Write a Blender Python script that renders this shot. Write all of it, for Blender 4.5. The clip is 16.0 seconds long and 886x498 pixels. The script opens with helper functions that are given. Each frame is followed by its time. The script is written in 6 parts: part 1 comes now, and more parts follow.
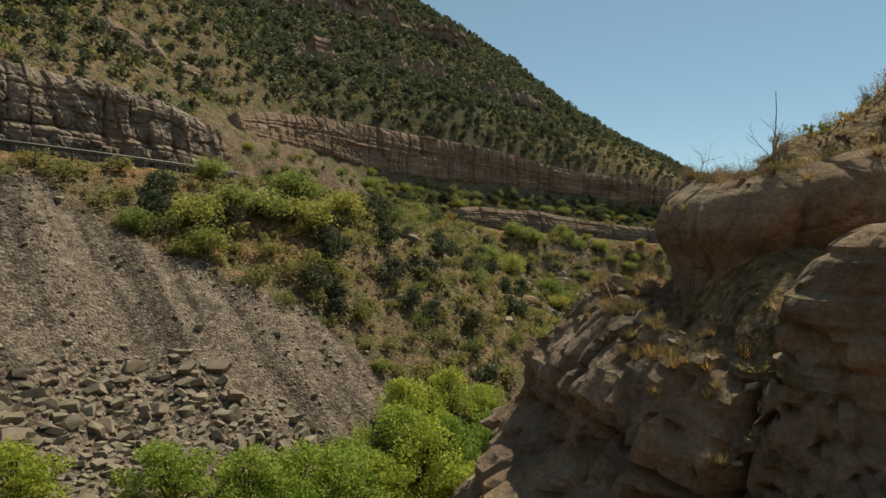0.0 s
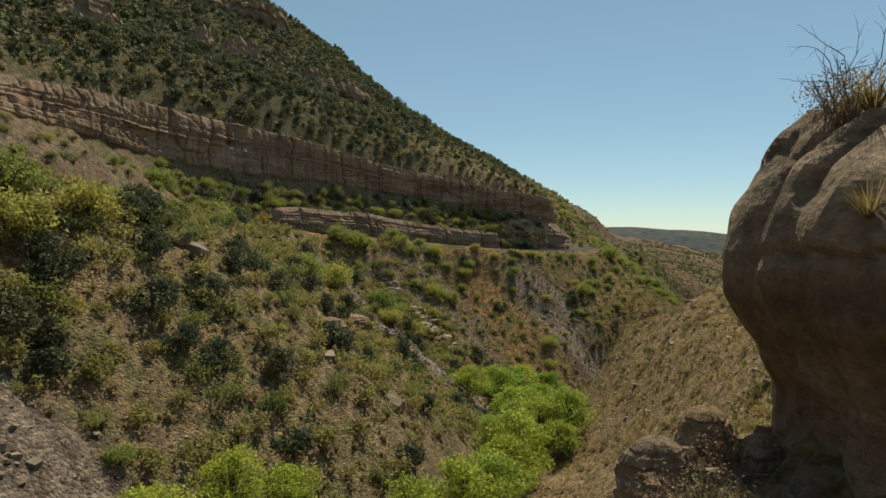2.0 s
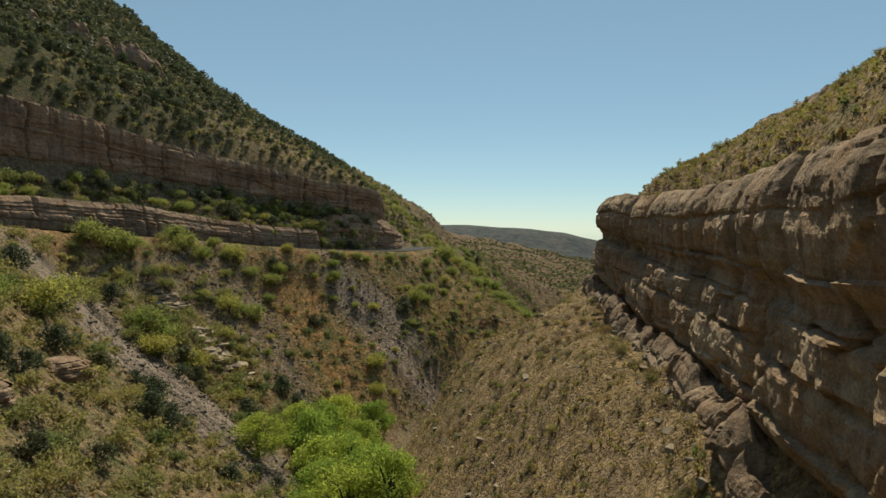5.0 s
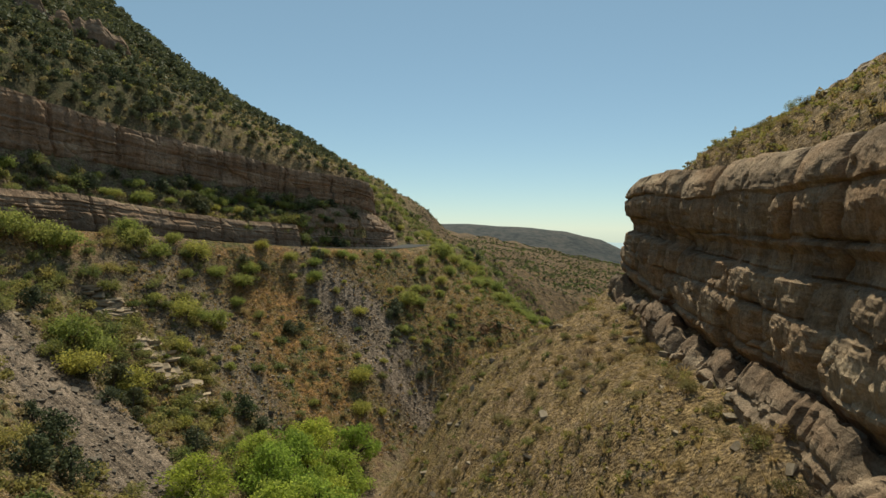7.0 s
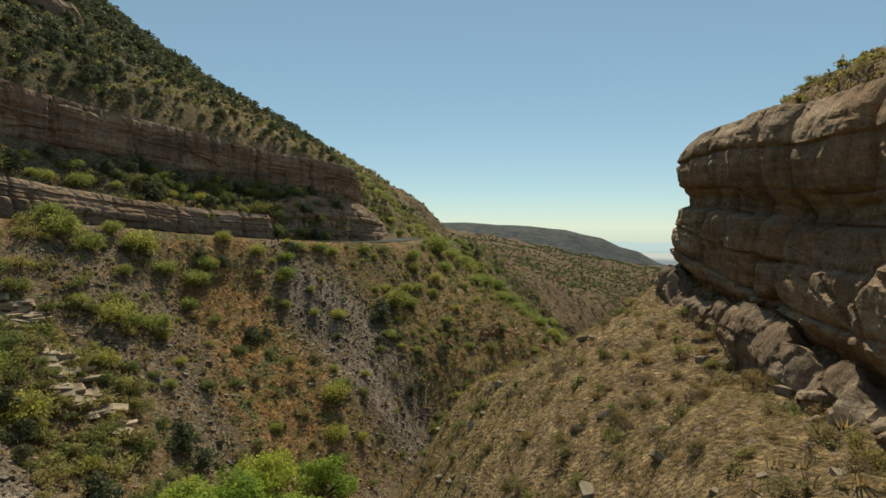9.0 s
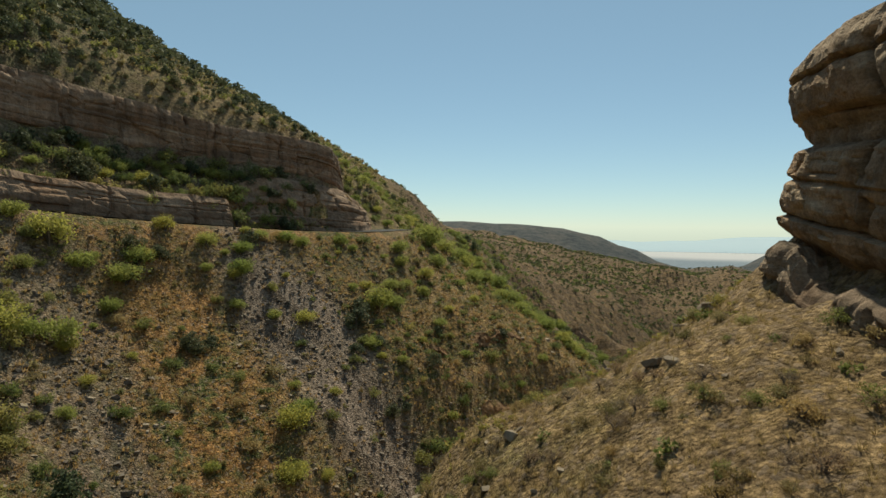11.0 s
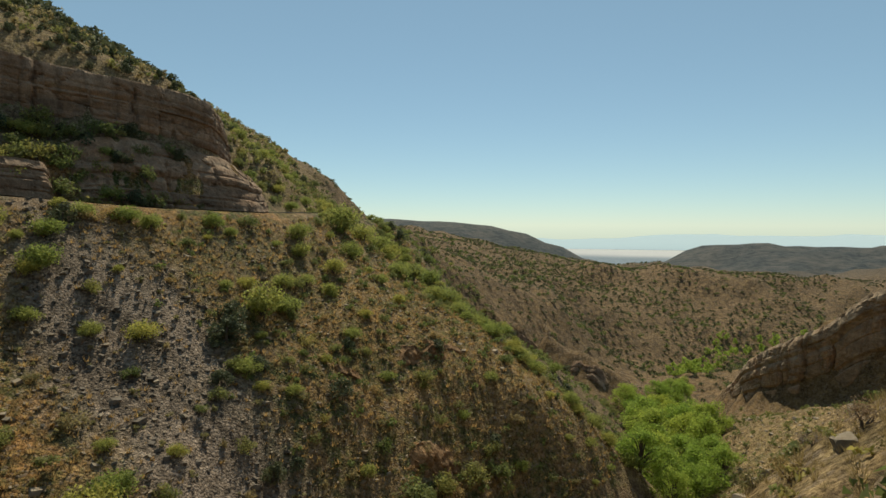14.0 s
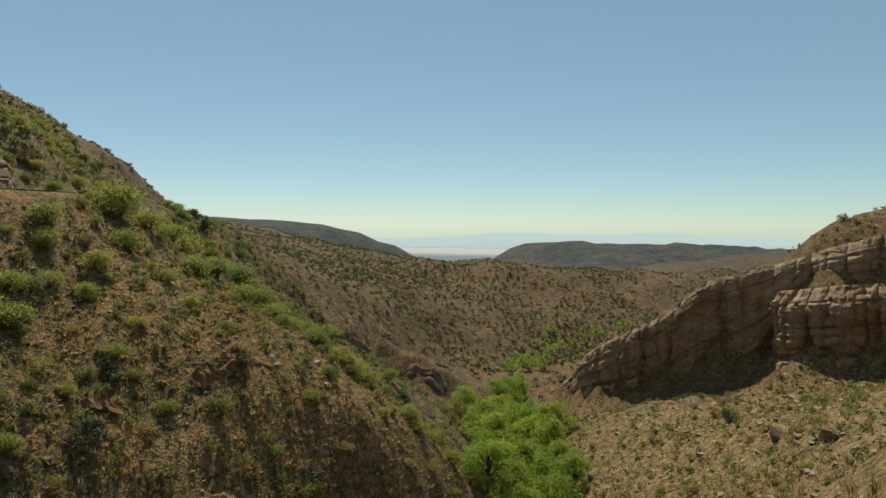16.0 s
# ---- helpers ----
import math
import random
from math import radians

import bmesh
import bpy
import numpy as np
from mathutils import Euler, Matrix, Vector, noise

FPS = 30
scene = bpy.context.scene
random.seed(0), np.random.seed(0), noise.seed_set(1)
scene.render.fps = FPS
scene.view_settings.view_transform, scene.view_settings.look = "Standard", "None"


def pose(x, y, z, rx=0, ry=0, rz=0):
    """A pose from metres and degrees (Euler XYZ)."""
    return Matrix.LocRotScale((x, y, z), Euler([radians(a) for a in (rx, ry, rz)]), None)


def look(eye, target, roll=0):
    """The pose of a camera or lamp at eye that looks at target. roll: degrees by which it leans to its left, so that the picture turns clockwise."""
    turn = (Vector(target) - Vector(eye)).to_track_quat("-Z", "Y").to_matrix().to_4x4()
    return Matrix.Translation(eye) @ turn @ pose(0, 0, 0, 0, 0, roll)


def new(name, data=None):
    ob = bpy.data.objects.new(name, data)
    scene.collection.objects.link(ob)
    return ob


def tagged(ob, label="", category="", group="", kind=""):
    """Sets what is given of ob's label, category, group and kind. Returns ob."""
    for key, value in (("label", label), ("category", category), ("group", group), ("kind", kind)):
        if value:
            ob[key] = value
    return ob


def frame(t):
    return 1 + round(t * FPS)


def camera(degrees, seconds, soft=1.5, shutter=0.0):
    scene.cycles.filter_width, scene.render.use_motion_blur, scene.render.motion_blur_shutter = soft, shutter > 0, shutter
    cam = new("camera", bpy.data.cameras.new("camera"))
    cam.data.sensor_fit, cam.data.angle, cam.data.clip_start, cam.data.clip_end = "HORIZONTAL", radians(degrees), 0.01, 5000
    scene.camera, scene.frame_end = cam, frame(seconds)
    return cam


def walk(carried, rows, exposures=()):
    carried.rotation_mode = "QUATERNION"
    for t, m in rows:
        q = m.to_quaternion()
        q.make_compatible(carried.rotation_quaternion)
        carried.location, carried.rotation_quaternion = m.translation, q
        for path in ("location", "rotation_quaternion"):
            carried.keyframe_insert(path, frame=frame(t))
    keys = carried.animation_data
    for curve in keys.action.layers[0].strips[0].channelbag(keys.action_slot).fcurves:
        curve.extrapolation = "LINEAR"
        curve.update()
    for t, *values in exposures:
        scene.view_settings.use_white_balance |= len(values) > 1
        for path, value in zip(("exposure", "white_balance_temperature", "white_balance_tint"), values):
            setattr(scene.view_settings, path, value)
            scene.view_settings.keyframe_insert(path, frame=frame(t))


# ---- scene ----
cam = camera(68.9, 16.0)
METRES, EYE, TILT, LEAN, TURN = 120.0, 30.0, -2.2, -0.5, 0.0
ROWS = [
    (0.0, 0.0, 0.0, 0.0, 0.0, 0.0, -0.0),
    (0.5, 0.0026, 0.035, 0.002, 0.02, 0.0, 0.04),
    (1.0, 0.0058, 0.0692, 0.0038, -1.58, 0.14, 0.13),
    (1.5, 0.01, 0.1014, 0.0059, -8.01, 0.08, 0.22),
    (2.0, 0.0188, 0.1315, 0.0073, -15.14, 0.13, 0.35),
    (2.5, 0.0311, 0.1621, 0.0086, -21.98, 0.08, 0.48),
    (3.0, 0.0463, 0.1905, 0.0092, -27.39, -0.0, 0.69),
    (3.5, 0.0625, 0.2161, 0.0097, -29.35, -0.08, 0.76),
    (4.0, 0.0791, 0.2419, 0.0105, -29.39, -0.14, 0.73),
    (6.5, 0.1581, 0.3661, 0.0098, -29.37, -0.26, 0.87),
    (7.0, 0.175, 0.3928, 0.0075, -29.38, -0.25, 0.9),
    (7.5, 0.1921, 0.4203, 0.0055, -29.44, -0.28, 0.99),
    (8.0, 0.209, 0.4476, 0.0034, -29.47, -0.29, 1.05),
    (8.5, 0.2262, 0.4751, 0.0007, -29.49, -0.29, 1.07),
    (9.0, 0.244, 0.5029, -0.0022, -29.49, -0.3, 1.1),
    (11.5, 0.3345, 0.6465, -0.0168, -29.88, -0.34, 1.35),
    (12.0, 0.3525, 0.675, -0.0191, -30.12, -0.35, 1.38),
    (12.5, 0.3702, 0.7023, -0.0214, -30.84, -0.37, 1.44),
    (13.0, 0.3876, 0.7287, -0.0236, -31.85, -0.41, 1.47),
    (13.5, 0.4042, 0.753, -0.0262, -33.01, -0.48, 1.59),
    (14.0, 0.4198, 0.7751, -0.0284, -36.17, -0.61, 1.6),
    (14.5, 0.4354, 0.7949, -0.0311, -40.37, -0.7, 1.67),
    (15.0, 0.453, 0.8138, -0.0339, -44.07, -0.84, 1.68),
    (15.5, 0.4725, 0.8318, -0.0364, -47.65, -0.97, 1.75),
    (16.0, 0.4941, 0.8493, -0.039, -50.91, -1.11, 1.81),
]
walk(cam, [(t, pose(0, 0, EYE, TILT, LEAN, TURN) @ pose(METRES * x, METRES * y, METRES * z, 90 + pitch, roll, yaw)) for t, x, y, z, yaw, pitch, roll in ROWS],
     exposures=[(0.0, 0.0, 6800, -1), (13.5, 0.0, 6800, -1), (16.0, -0.06, 6800, -1)])

# ---- light ----
SUN_AZ, SUN_EL = 37.5, 54.0          # degrees clockwise from +y, and above the horizon
SUN_DIR = Vector((math.sin(radians(SUN_AZ)) * math.cos(radians(SUN_EL)), math.cos(radians(SUN_AZ)) * math.cos(radians(SUN_EL)), math.sin(radians(SUN_EL))))
world = bpy.data.worlds.new("sky")
scene.world = world
world.use_nodes = True
wn = world.node_tree.nodes
sky = wn.new("ShaderNodeTexSky")
sky.sky_type, sky.sun_disc = "NISHITA", False
sky.sun_elevation, sky.sun_rotation = radians(SUN_EL), radians(SUN_AZ)
sky.altitude, sky.air_density, sky.dust_density, sky.ozone_density = 2300, 1.0, 0.2, 1.6
wn["Background"].inputs["Strength"].default_value = 0.106
haze = wn.new("ShaderNodeMix")
haze.data_type = "RGBA"
haze.inputs[0].default_value = 0.42
haze.inputs[7].default_value = (2.75, 4.15, 5.0, 1.0)       # an even veil of haze over the whole sky
world.node_tree.links.new(sky.outputs[0], haze.inputs[6])
world.node_tree.links.new(haze.outputs[2], wn["Background"].inputs[0])
sun_data = bpy.data.lights.new("sun", "SUN")
sun_data.energy, sun_data.angle, sun_data.color = 5.0, radians(0.53), (1.0, 0.9, 0.74)
sun = new("sun", sun_data)
sun.matrix_world = look((0, 0, 300), Vector((0, 0, 300)) - SUN_DIR)


# ---- numeric helpers ----
def lattice(ix, iy, iz, seed):
    h = (ix.astype(np.int64) * 374761393 + iy.astype(np.int64) * 668265263 + iz.astype(np.int64) * 2147483647 + seed * 1274126177) & 0xFFFFFFFF
    h = ((h ^ (h >> 13)) * 1274126177) & 0xFFFFFFFF
    h = ((h ^ (h >> 16)) * 2246822519) & 0xFFFFFFFF
    return ((h ^ (h >> 15)) & 0xFFFFFF) / float(0xFFFFFF) * 2 - 1


def vnoise(x, y, z=0.0, seed=0):
    """Smooth value noise, -1 to 1, on arrays."""
    x, y, z = np.broadcast_arrays(np.asarray(x, float), np.asarray(y, float), np.asarray(z, float))
    fx, fy, fz = np.floor(x), np.floor(y), np.floor(z)
    ux, uy, uz = x - fx, y - fy, z - fz
    ux, uy, uz = (u * u * u * (u * (6 * u - 15) + 10) for u in (ux, uy, uz))
    out = 0.0
    for dx in (0, 1):
        for dy in (0, 1):
            for dz in (0, 1):
                w = (ux if dx else 1 - ux) * (uy if dy else 1 - uy) * (uz if dz else 1 - uz)
                out = out + w * lattice(fx + dx, fy + dy, fz + dz, seed)
    return out


def fbm(x, y, z=0.0, seed=0, octaves=4, gain=0.5):
    total, amp, norm = 0.0, 1.0, 0.0
    for k in range(octaves):
        total = total + amp * vnoise(np.asarray(x) * 2 ** k, np.asarray(y) * 2 ** k, np.asarray(z) * 2 ** k, seed + 17 * k)
        norm += amp
        amp *= gain
    return total / norm


def smooth(a, b, v):
    u = np.clip((np.asarray(v, float) - a) / (b - a), 0, 1)
    return u * u * (3 - 2 * u)


def resample(points, step):
    p = np.array(points, float)
    s = np.concatenate([[0], np.cumsum(np.hypot(np.diff(p[:, 0]), np.diff(p[:, 1])))])
    n = max(2, int(s[-1] / step) + 1)
    q = np.linspace(0, s[-1], n)
    return np.stack([np.interp(q, s, p[:, k]) for k in range(p.shape[1])], 1), q


def rounded(points, times=2):
    """A polyline with its corners cut."""
    p = np.array(points, float)
    for _ in range(times):
        q = [p[:1]]
        a, b = p[:-1], p[1:]
        q.append(np.stack([a * 0.75 + b * 0.25, a * 0.25 + b * 0.75], 1).reshape(-1, p.shape[1]))
        q.append(p[-1:])
        p = np.concatenate(q)
    return p


def mesh_from(name, verts, faces, material=None, smooth_shade=False, colours=None):
    """A mesh from arrays: faces (n, 3) or (n, 4); colours: {name: (nverts,) values}."""
    verts, faces = np.asarray(verts, np.float32), np.asarray(faces, np.int32)
    me = bpy.data.meshes.new(name)
    k = faces.shape[1]
    me.vertices.add(len(verts))
    me.vertices.foreach_set("co", verts.ravel())
    me.loops.add(faces.size)
    me.loops.foreach_set("vertex_index", faces.ravel())
    me.polygons.add(len(faces))
    me.polygons.foreach_set("loop_start", np.arange(0, faces.size, k, dtype=np.int32))
    me.polygons.foreach_set("use_smooth", np.full(len(faces), bool(smooth_shade)))
    for key, values in (colours or {}).items():
        me.attributes.new(key, "FLOAT", "POINT").data.foreach_set("value", np.asarray(values, np.float32))
    me.update(calc_edges=True)
    me.validate()
    if material:
        me.materials.append(material)
    return me


def grid_faces(nu, nv):
    i = np.arange((nu - 1) * nv).reshape(nu - 1, nv)[:, :-1].ravel()
    return np.stack([i, i + nv, i + nv + 1, i + 1], 1)


def part(name, mesh, parent, label=""):
    ob = new(name, mesh)
    ob.parent = parent
    return tagged(ob, label) if label else ob


from mathutils.bvhtree import BVHTree

# ---- materials ----
def material(name):
    m = bpy.data.materials.new(name)
    m.use_nodes = True
    return m, m.node_tree.nodes, m.node_tree.links, m.node_tree.nodes["Principled BSDF"]


def node(nodes, kind, **values):
    n = nodes.new(kind)
    for key, value in values.items():
        n.inputs[key].default_value = value
    return n


def mix_colour(nodes, links, fac, a, b, blend="MIX"):
    n = nodes.new("ShaderNodeMix")
    n.data_type, n.blend_type = "RGBA", blend
    for socket, value in ((n.inputs[0], fac), (n.inputs[6], a), (n.inputs[7], b)):
        if isinstance(value, bpy.types.NodeSocket):
            links.new(value, socket)
        elif isinstance(value, (int, float)):
            socket.default_value = value
        else:
            socket.default_value = (*value, 1.0)
    return n.outputs[2]


def ramp(nodes, links, source, *stops):
    n = nodes.new("ShaderNodeValToRGB")
    while len(n.color_ramp.elements) < len(stops):
        n.color_ramp.elements.new(0.5)
    for e, (pos, c) in zip(n.color_ramp.elements, stops):
        e.position, e.color = pos, ((*c, 1.0) if not isinstance(c, (int, float)) else (c, c, c, 1.0))
    links.new(source, n.inputs[0])
    return n.outputs[0]


def noise_node(nodes, links, where, scale, detail=6.0, rough=0.6):
    n = node(nodes, "ShaderNodeTexNoise", Scale=scale, Detail=detail, Roughness=rough)
    links.new(where, n.inputs["Vector"])
    return n.outputs[0]


def attribute(nodes, name):
    n = nodes.new("ShaderNodeAttribute")
    n.attribute_name = name
    return n.outputs["Fac"]


def bump(nodes, links, bsdf, height, strength, distance):
    n = node(nodes, "ShaderNodeBump", Strength=strength, Distance=distance)
    links.new(height, n.inputs["Height"])
    links.new(n.outputs[0], bsdf.inputs["Normal"])
    return n


def ground_material():
    m, nodes, links, bsdf = material("canyon ground")
    where = nodes.new("ShaderNodeTexCoord").outputs["Object"]
    big, mid, fine, grit = (noise_node(nodes, links, where, s, d, r) for s, d, r in ((0.09, 5.0, 0.6), (0.55, 7.0, 0.65), (2.4, 8.0, 0.7), (7.0, 6.0, 0.7)))
    cells, clumps = nodes.new("ShaderNodeTexVoronoi"), nodes.new("ShaderNodeTexVoronoi")
    for n, s in ((cells, 5.0), (clumps, 1.6)):
        n.inputs["Scale"].default_value = s
        links.new(where, n.inputs["Vector"])
    pebble, tuft = (ramp(nodes, links, n.outputs["Color"], (0.25, 0.0), (0.75, 1.0)) for n in (cells, clumps))
    earth = ramp(nodes, links, mid, (0.32, (0.115, 0.08, 0.05)), (0.5, (0.215, 0.151, 0.094)), (0.68, (0.35, 0.26, 0.168)))
    dry = ramp(nodes, links, fine, (0.32, (0.14, 0.092, 0.042)), (0.52, (0.265, 0.182, 0.08)), (0.72, (0.4, 0.285, 0.135)))
    green = ramp(nodes, links, fine, (0.35, (0.045, 0.055, 0.018)), (0.65, (0.115, 0.125, 0.042)))
    orange = ramp(nodes, links, fine, (0.3, (0.18, 0.093, 0.034)), (0.65, (0.335, 0.188, 0.07)))
    gravel = ramp(nodes, links, pebble, (0.0, (0.135, 0.103, 0.075)), (0.5, (0.19, 0.147, 0.108)), (1.0, (0.265, 0.208, 0.155)))
    turn, pull = nodes.new("ShaderNodeMapping"), nodes.new("ShaderNodeMapping")
    turn.inputs["Rotation"].default_value = (0, 0, radians(-48.7))
    pull.inputs["Scale"].default_value = (0.55, 0.035, 0.035)
    links.new(where, turn.inputs[0])
    links.new(turn.outputs[0], pull.inputs[0])
    rills = noise_node(nodes, links, pull.outputs[0], 1.0, 4.0, 0.6)
    gravel = mix_colour(nodes, links, 0.85, gravel, ramp(nodes, links, rills, (0.42, 0.24), (0.57, 0.68)), "OVERLAY")
    # blue of distance haze is mixed into the colours of far slopes and plain
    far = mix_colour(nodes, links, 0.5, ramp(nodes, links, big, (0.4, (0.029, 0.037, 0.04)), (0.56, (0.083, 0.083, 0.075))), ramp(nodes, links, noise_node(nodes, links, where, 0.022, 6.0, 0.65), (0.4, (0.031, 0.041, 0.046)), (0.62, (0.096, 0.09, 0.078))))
    hazy_basin = ramp(nodes, links, big, (0.35, (0.13, 0.17, 0.19)), (0.65, (0.19, 0.22, 0.24)))
    spots = ramp(nodes, links, mid, (0.43, 0.0), (0.58, 1.0))
    patch = ramp(nodes, links, big, (0.42, 0.0), (0.6, 1.0))
    c = mix_colour(nodes, links, patch, earth, mix_colour(nodes, links, spots, earth, dry))
    c = mix_colour(nodes, links, attribute(nodes, "dry"), c, dry)
    c = mix_colour(nodes, links, attribute(nodes, "orange"), c, orange)
    slide = mix_colour(nodes, links, 0.7, ramp(nodes, links, mid, (0.3, (0.15, 0.092, 0.06)), (0.5, (0.235, 0.152, 0.102)), (0.7, (0.34, 0.24, 0.17))), ramp(nodes, links, noise_node(nodes, links, where, 0.9, 5.0, 0.7), (0.35, 0.3), (0.65, 0.68)), "OVERLAY")
    c = mix_colour(nodes, links, attribute(nodes, "red"), c, slide)
    g = nodes.new("ShaderNodeMath")
    g.operation = "MULTIPLY"
    links.new(attribute(nodes, "green"), g.inputs[0])
    links.new(spots, g.inputs[1])
    c = mix_colour(nodes, links, g.outputs[0], c, green)
    c = mix_colour(nodes, links, attribute(nodes, "gravel"), c, gravel)
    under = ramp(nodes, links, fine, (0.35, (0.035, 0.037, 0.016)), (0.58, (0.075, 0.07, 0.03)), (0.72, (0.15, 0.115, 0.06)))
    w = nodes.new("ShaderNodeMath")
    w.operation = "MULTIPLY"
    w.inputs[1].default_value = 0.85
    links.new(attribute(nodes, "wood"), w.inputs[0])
    c = mix_colour(nodes, links, 0.8, c, ramp(nodes, links, fine, (0.32, 0.22), (0.68, 0.72)), "OVERLAY")
    brown = ramp(nodes, links, mid, (0.36, (0.055, 0.041, 0.023)), (0.5, (0.127, 0.08, 0.039)), (0.64, (0.225, 0.14, 0.066)))
    c = mix_colour(nodes, links, attribute(nodes, "middle"), c, brown)
    c = mix_colour(nodes, links, 0.6, c, ramp(nodes, links, tuft, (0.0, 0.33), (1.0, 0.68)), "OVERLAY")
    c = mix_colour(nodes, links, 0.6, c, ramp(nodes, links, grit, (0.34, 0.2), (0.66, 0.8)), "OVERLAY")
    c = mix_colour(nodes, links, ramp(nodes, links, cells.outputs["Color"], (0.7, 0.0), (0.74, 0.55)), c, (0.27, 0.205, 0.14))
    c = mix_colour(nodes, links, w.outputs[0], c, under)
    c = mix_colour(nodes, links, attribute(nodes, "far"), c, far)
    c = mix_colour(nodes, links, attribute(nodes, "hazy_basin"), c, hazy_basin)
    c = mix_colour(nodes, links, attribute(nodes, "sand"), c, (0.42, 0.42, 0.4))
    c = mix_colour(nodes, links, 1.0, c, (1.02, 1.0, 1.07), "MULTIPLY")
    links.new(c, bsdf.inputs["Base Color"])
    bsdf.inputs["Roughness"].default_value = 0.95
    bsdf.inputs["Specular IOR Level"].default_value = 0.12
    add = nodes.new("ShaderNodeMath")
    links.new(fine, add.inputs[0])
    links.new(grit, add.inputs[1])
    more = nodes.new("ShaderNodeMath")
    more.operation = "SUBTRACT"
    links.new(add.outputs[0], more.inputs[0])
    links.new(cells.outputs["Distance"], more.inputs[1])
    bump(nodes, links, bsdf, more.outputs[0], 0.9, 0.22)
    return m


def rock_material(name, dark, mid_c, light, stain, strata=1.2):
    m, nodes, links, bsdf = material(name)
    where = nodes.new("ShaderNodeTexCoord").outputs["Object"]
    stretch = nodes.new("ShaderNodeMapping")
    stretch.inputs["Scale"].default_value = (0.08, 0.08, strata)
    links.new(where, stretch.inputs[0])
    beds = noise_node(nodes, links, stretch.outputs[0], 1.0, 6.0, 0.65)
    streak = nodes.new("ShaderNodeMapping")
    streak.inputs["Scale"].default_value = (0.9, 0.9, 0.07)
    links.new(where, streak.inputs[0])
    runs = noise_node(nodes, links, streak.outputs[0], 1.0, 5.0, 0.6)
    fine = noise_node(nodes, links, where, 1.8, 9.0, 0.65)
    blotch = noise_node(nodes, links, where, 0.25, 5.0, 0.6)
    c = ramp(nodes, links, beds, (0.3, dark), (0.5, mid_c), (0.68, light))
    c = mix_colour(nodes, links, ramp(nodes, links, blotch, (0.45, 0.0), (0.65, 0.75)), c, stain)
    c = mix_colour(nodes, links, 0.75, c, ramp(nodes, links, runs, (0.33, 0.35), (0.55, 0.62)), "OVERLAY")
    c = mix_colour(nodes, links, 0.65, c, ramp(nodes, links, fine, (0.3, 0.28), (0.7, 0.7)), "OVERLAY")
    grain = noise_node(nodes, links, where, 9.0, 6.0, 0.7)
    c = mix_colour(nodes, links, 0.6, c, ramp(nodes, links, grain, (0.32, 0.25), (0.68, 0.75)), "OVERLAY")
    links.new(c, bsdf.inputs["Base Color"])
    bsdf.inputs["Roughness"].default_value = 0.92
    bsdf.inputs["Specular IOR Level"].default_value = 0.2
    add = nodes.new("ShaderNodeMath")
    links.new(fine, add.inputs[0])
    links.new(beds, add.inputs[1])
    both = nodes.new("ShaderNodeMath")
    both.operation = "MULTIPLY_ADD"
    both.inputs[1].default_value = 0.4
    links.new(grain, both.inputs[0])
    links.new(add.outputs[0], both.inputs[2])
    bump(nodes, links, bsdf, both.outputs[0], 0.85, 0.22)
    return m


def leaf_material(name, dark, light, spread=0.35):
    m, nodes, links, bsdf = material(name)
    island = nodes.new("ShaderNodeNewGeometry").outputs["Random Per Island"]
    whole = nodes.new("ShaderNodeObjectInfo").outputs["Random"]
    c = ramp(nodes, links, island, (0.0, dark), (1.0, light))
    warm = ramp(nodes, links, whole, (0.0, (0.78, 0.85, 0.84)), (0.5, (1.02, 1.0, 1.1)), (1.0, (1.32, 1.12, 1.06)))
    c = mix_colour(nodes, links, 1.0, c, warm, "MULTIPLY")
    links.new(c, bsdf.inputs["Base Color"])
    bsdf.inputs["Roughness"].default_value = 0.7
    bsdf.inputs["Specular IOR Level"].default_value = 0.25
    trans = nodes.new("ShaderNodeBsdfTranslucent")
    links.new(c, trans.inputs[0])
    mixer = nodes.new("ShaderNodeMixShader")
    mixer.inputs[0].default_value = spread
    links.new(bsdf.outputs[0], mixer.inputs[1])
    links.new(trans.outputs[0], mixer.inputs[2])
    links.new(mixer.outputs[0], nodes["Material Output"].inputs[0])
    return m


def plain_material(name, a, b, scale=3.0, rough=0.9):
    m, nodes, links, bsdf = material(name)
    where = nodes.new("ShaderNodeTexCoord").outputs["Object"]
    n = noise_node(nodes, links, where, scale, 6.0)
    c = ramp(nodes, links, n, (0.3, a), (0.7, b))
    whole = nodes.new("ShaderNodeObjectInfo").outputs["Random"]
    c = mix_colour(nodes, links, 1.0, c, ramp(nodes, links, whole, (0.0, 0.72), (1.0, 1.15)), "MULTIPLY")
    links.new(c, bsdf.inputs["Base Color"])
    bsdf.inputs["Roughness"].default_value = rough
    bsdf.inputs["Specular IOR Level"].default_value = 0.2
    bump(nodes, links, bsdf, n, 0.5, 0.08)
    return m


GROUND = ground_material()
ROCK_FAR = rock_material("tan layered limestone", (0.122, 0.08, 0.054), (0.23, 0.153, 0.104), (0.33, 0.232, 0.16), (0.24, 0.14, 0.083), 0.5)
ROCK_ORANGE = rock_material("orange-brown ledge rock", (0.1, 0.056, 0.029), (0.2, 0.115, 0.06), (0.29, 0.185, 0.106), (0.24, 0.126, 0.057), 1.6)
# weathered limestone for ledge and shelf, with the shade there put into its colour
ROCK_SHADED = rock_material("weathered limestone darkened for shade", (0.105, 0.074, 0.052), (0.205, 0.146, 0.102), (0.345, 0.262, 0.187), (0.19, 0.118, 0.073), 0.9)
ROCK_EAST = rock_material("light tan limestone", (0.158, 0.112, 0.076), (0.275, 0.2, 0.137), (0.39, 0.296, 0.21), (0.285, 0.178, 0.107), 0.7)
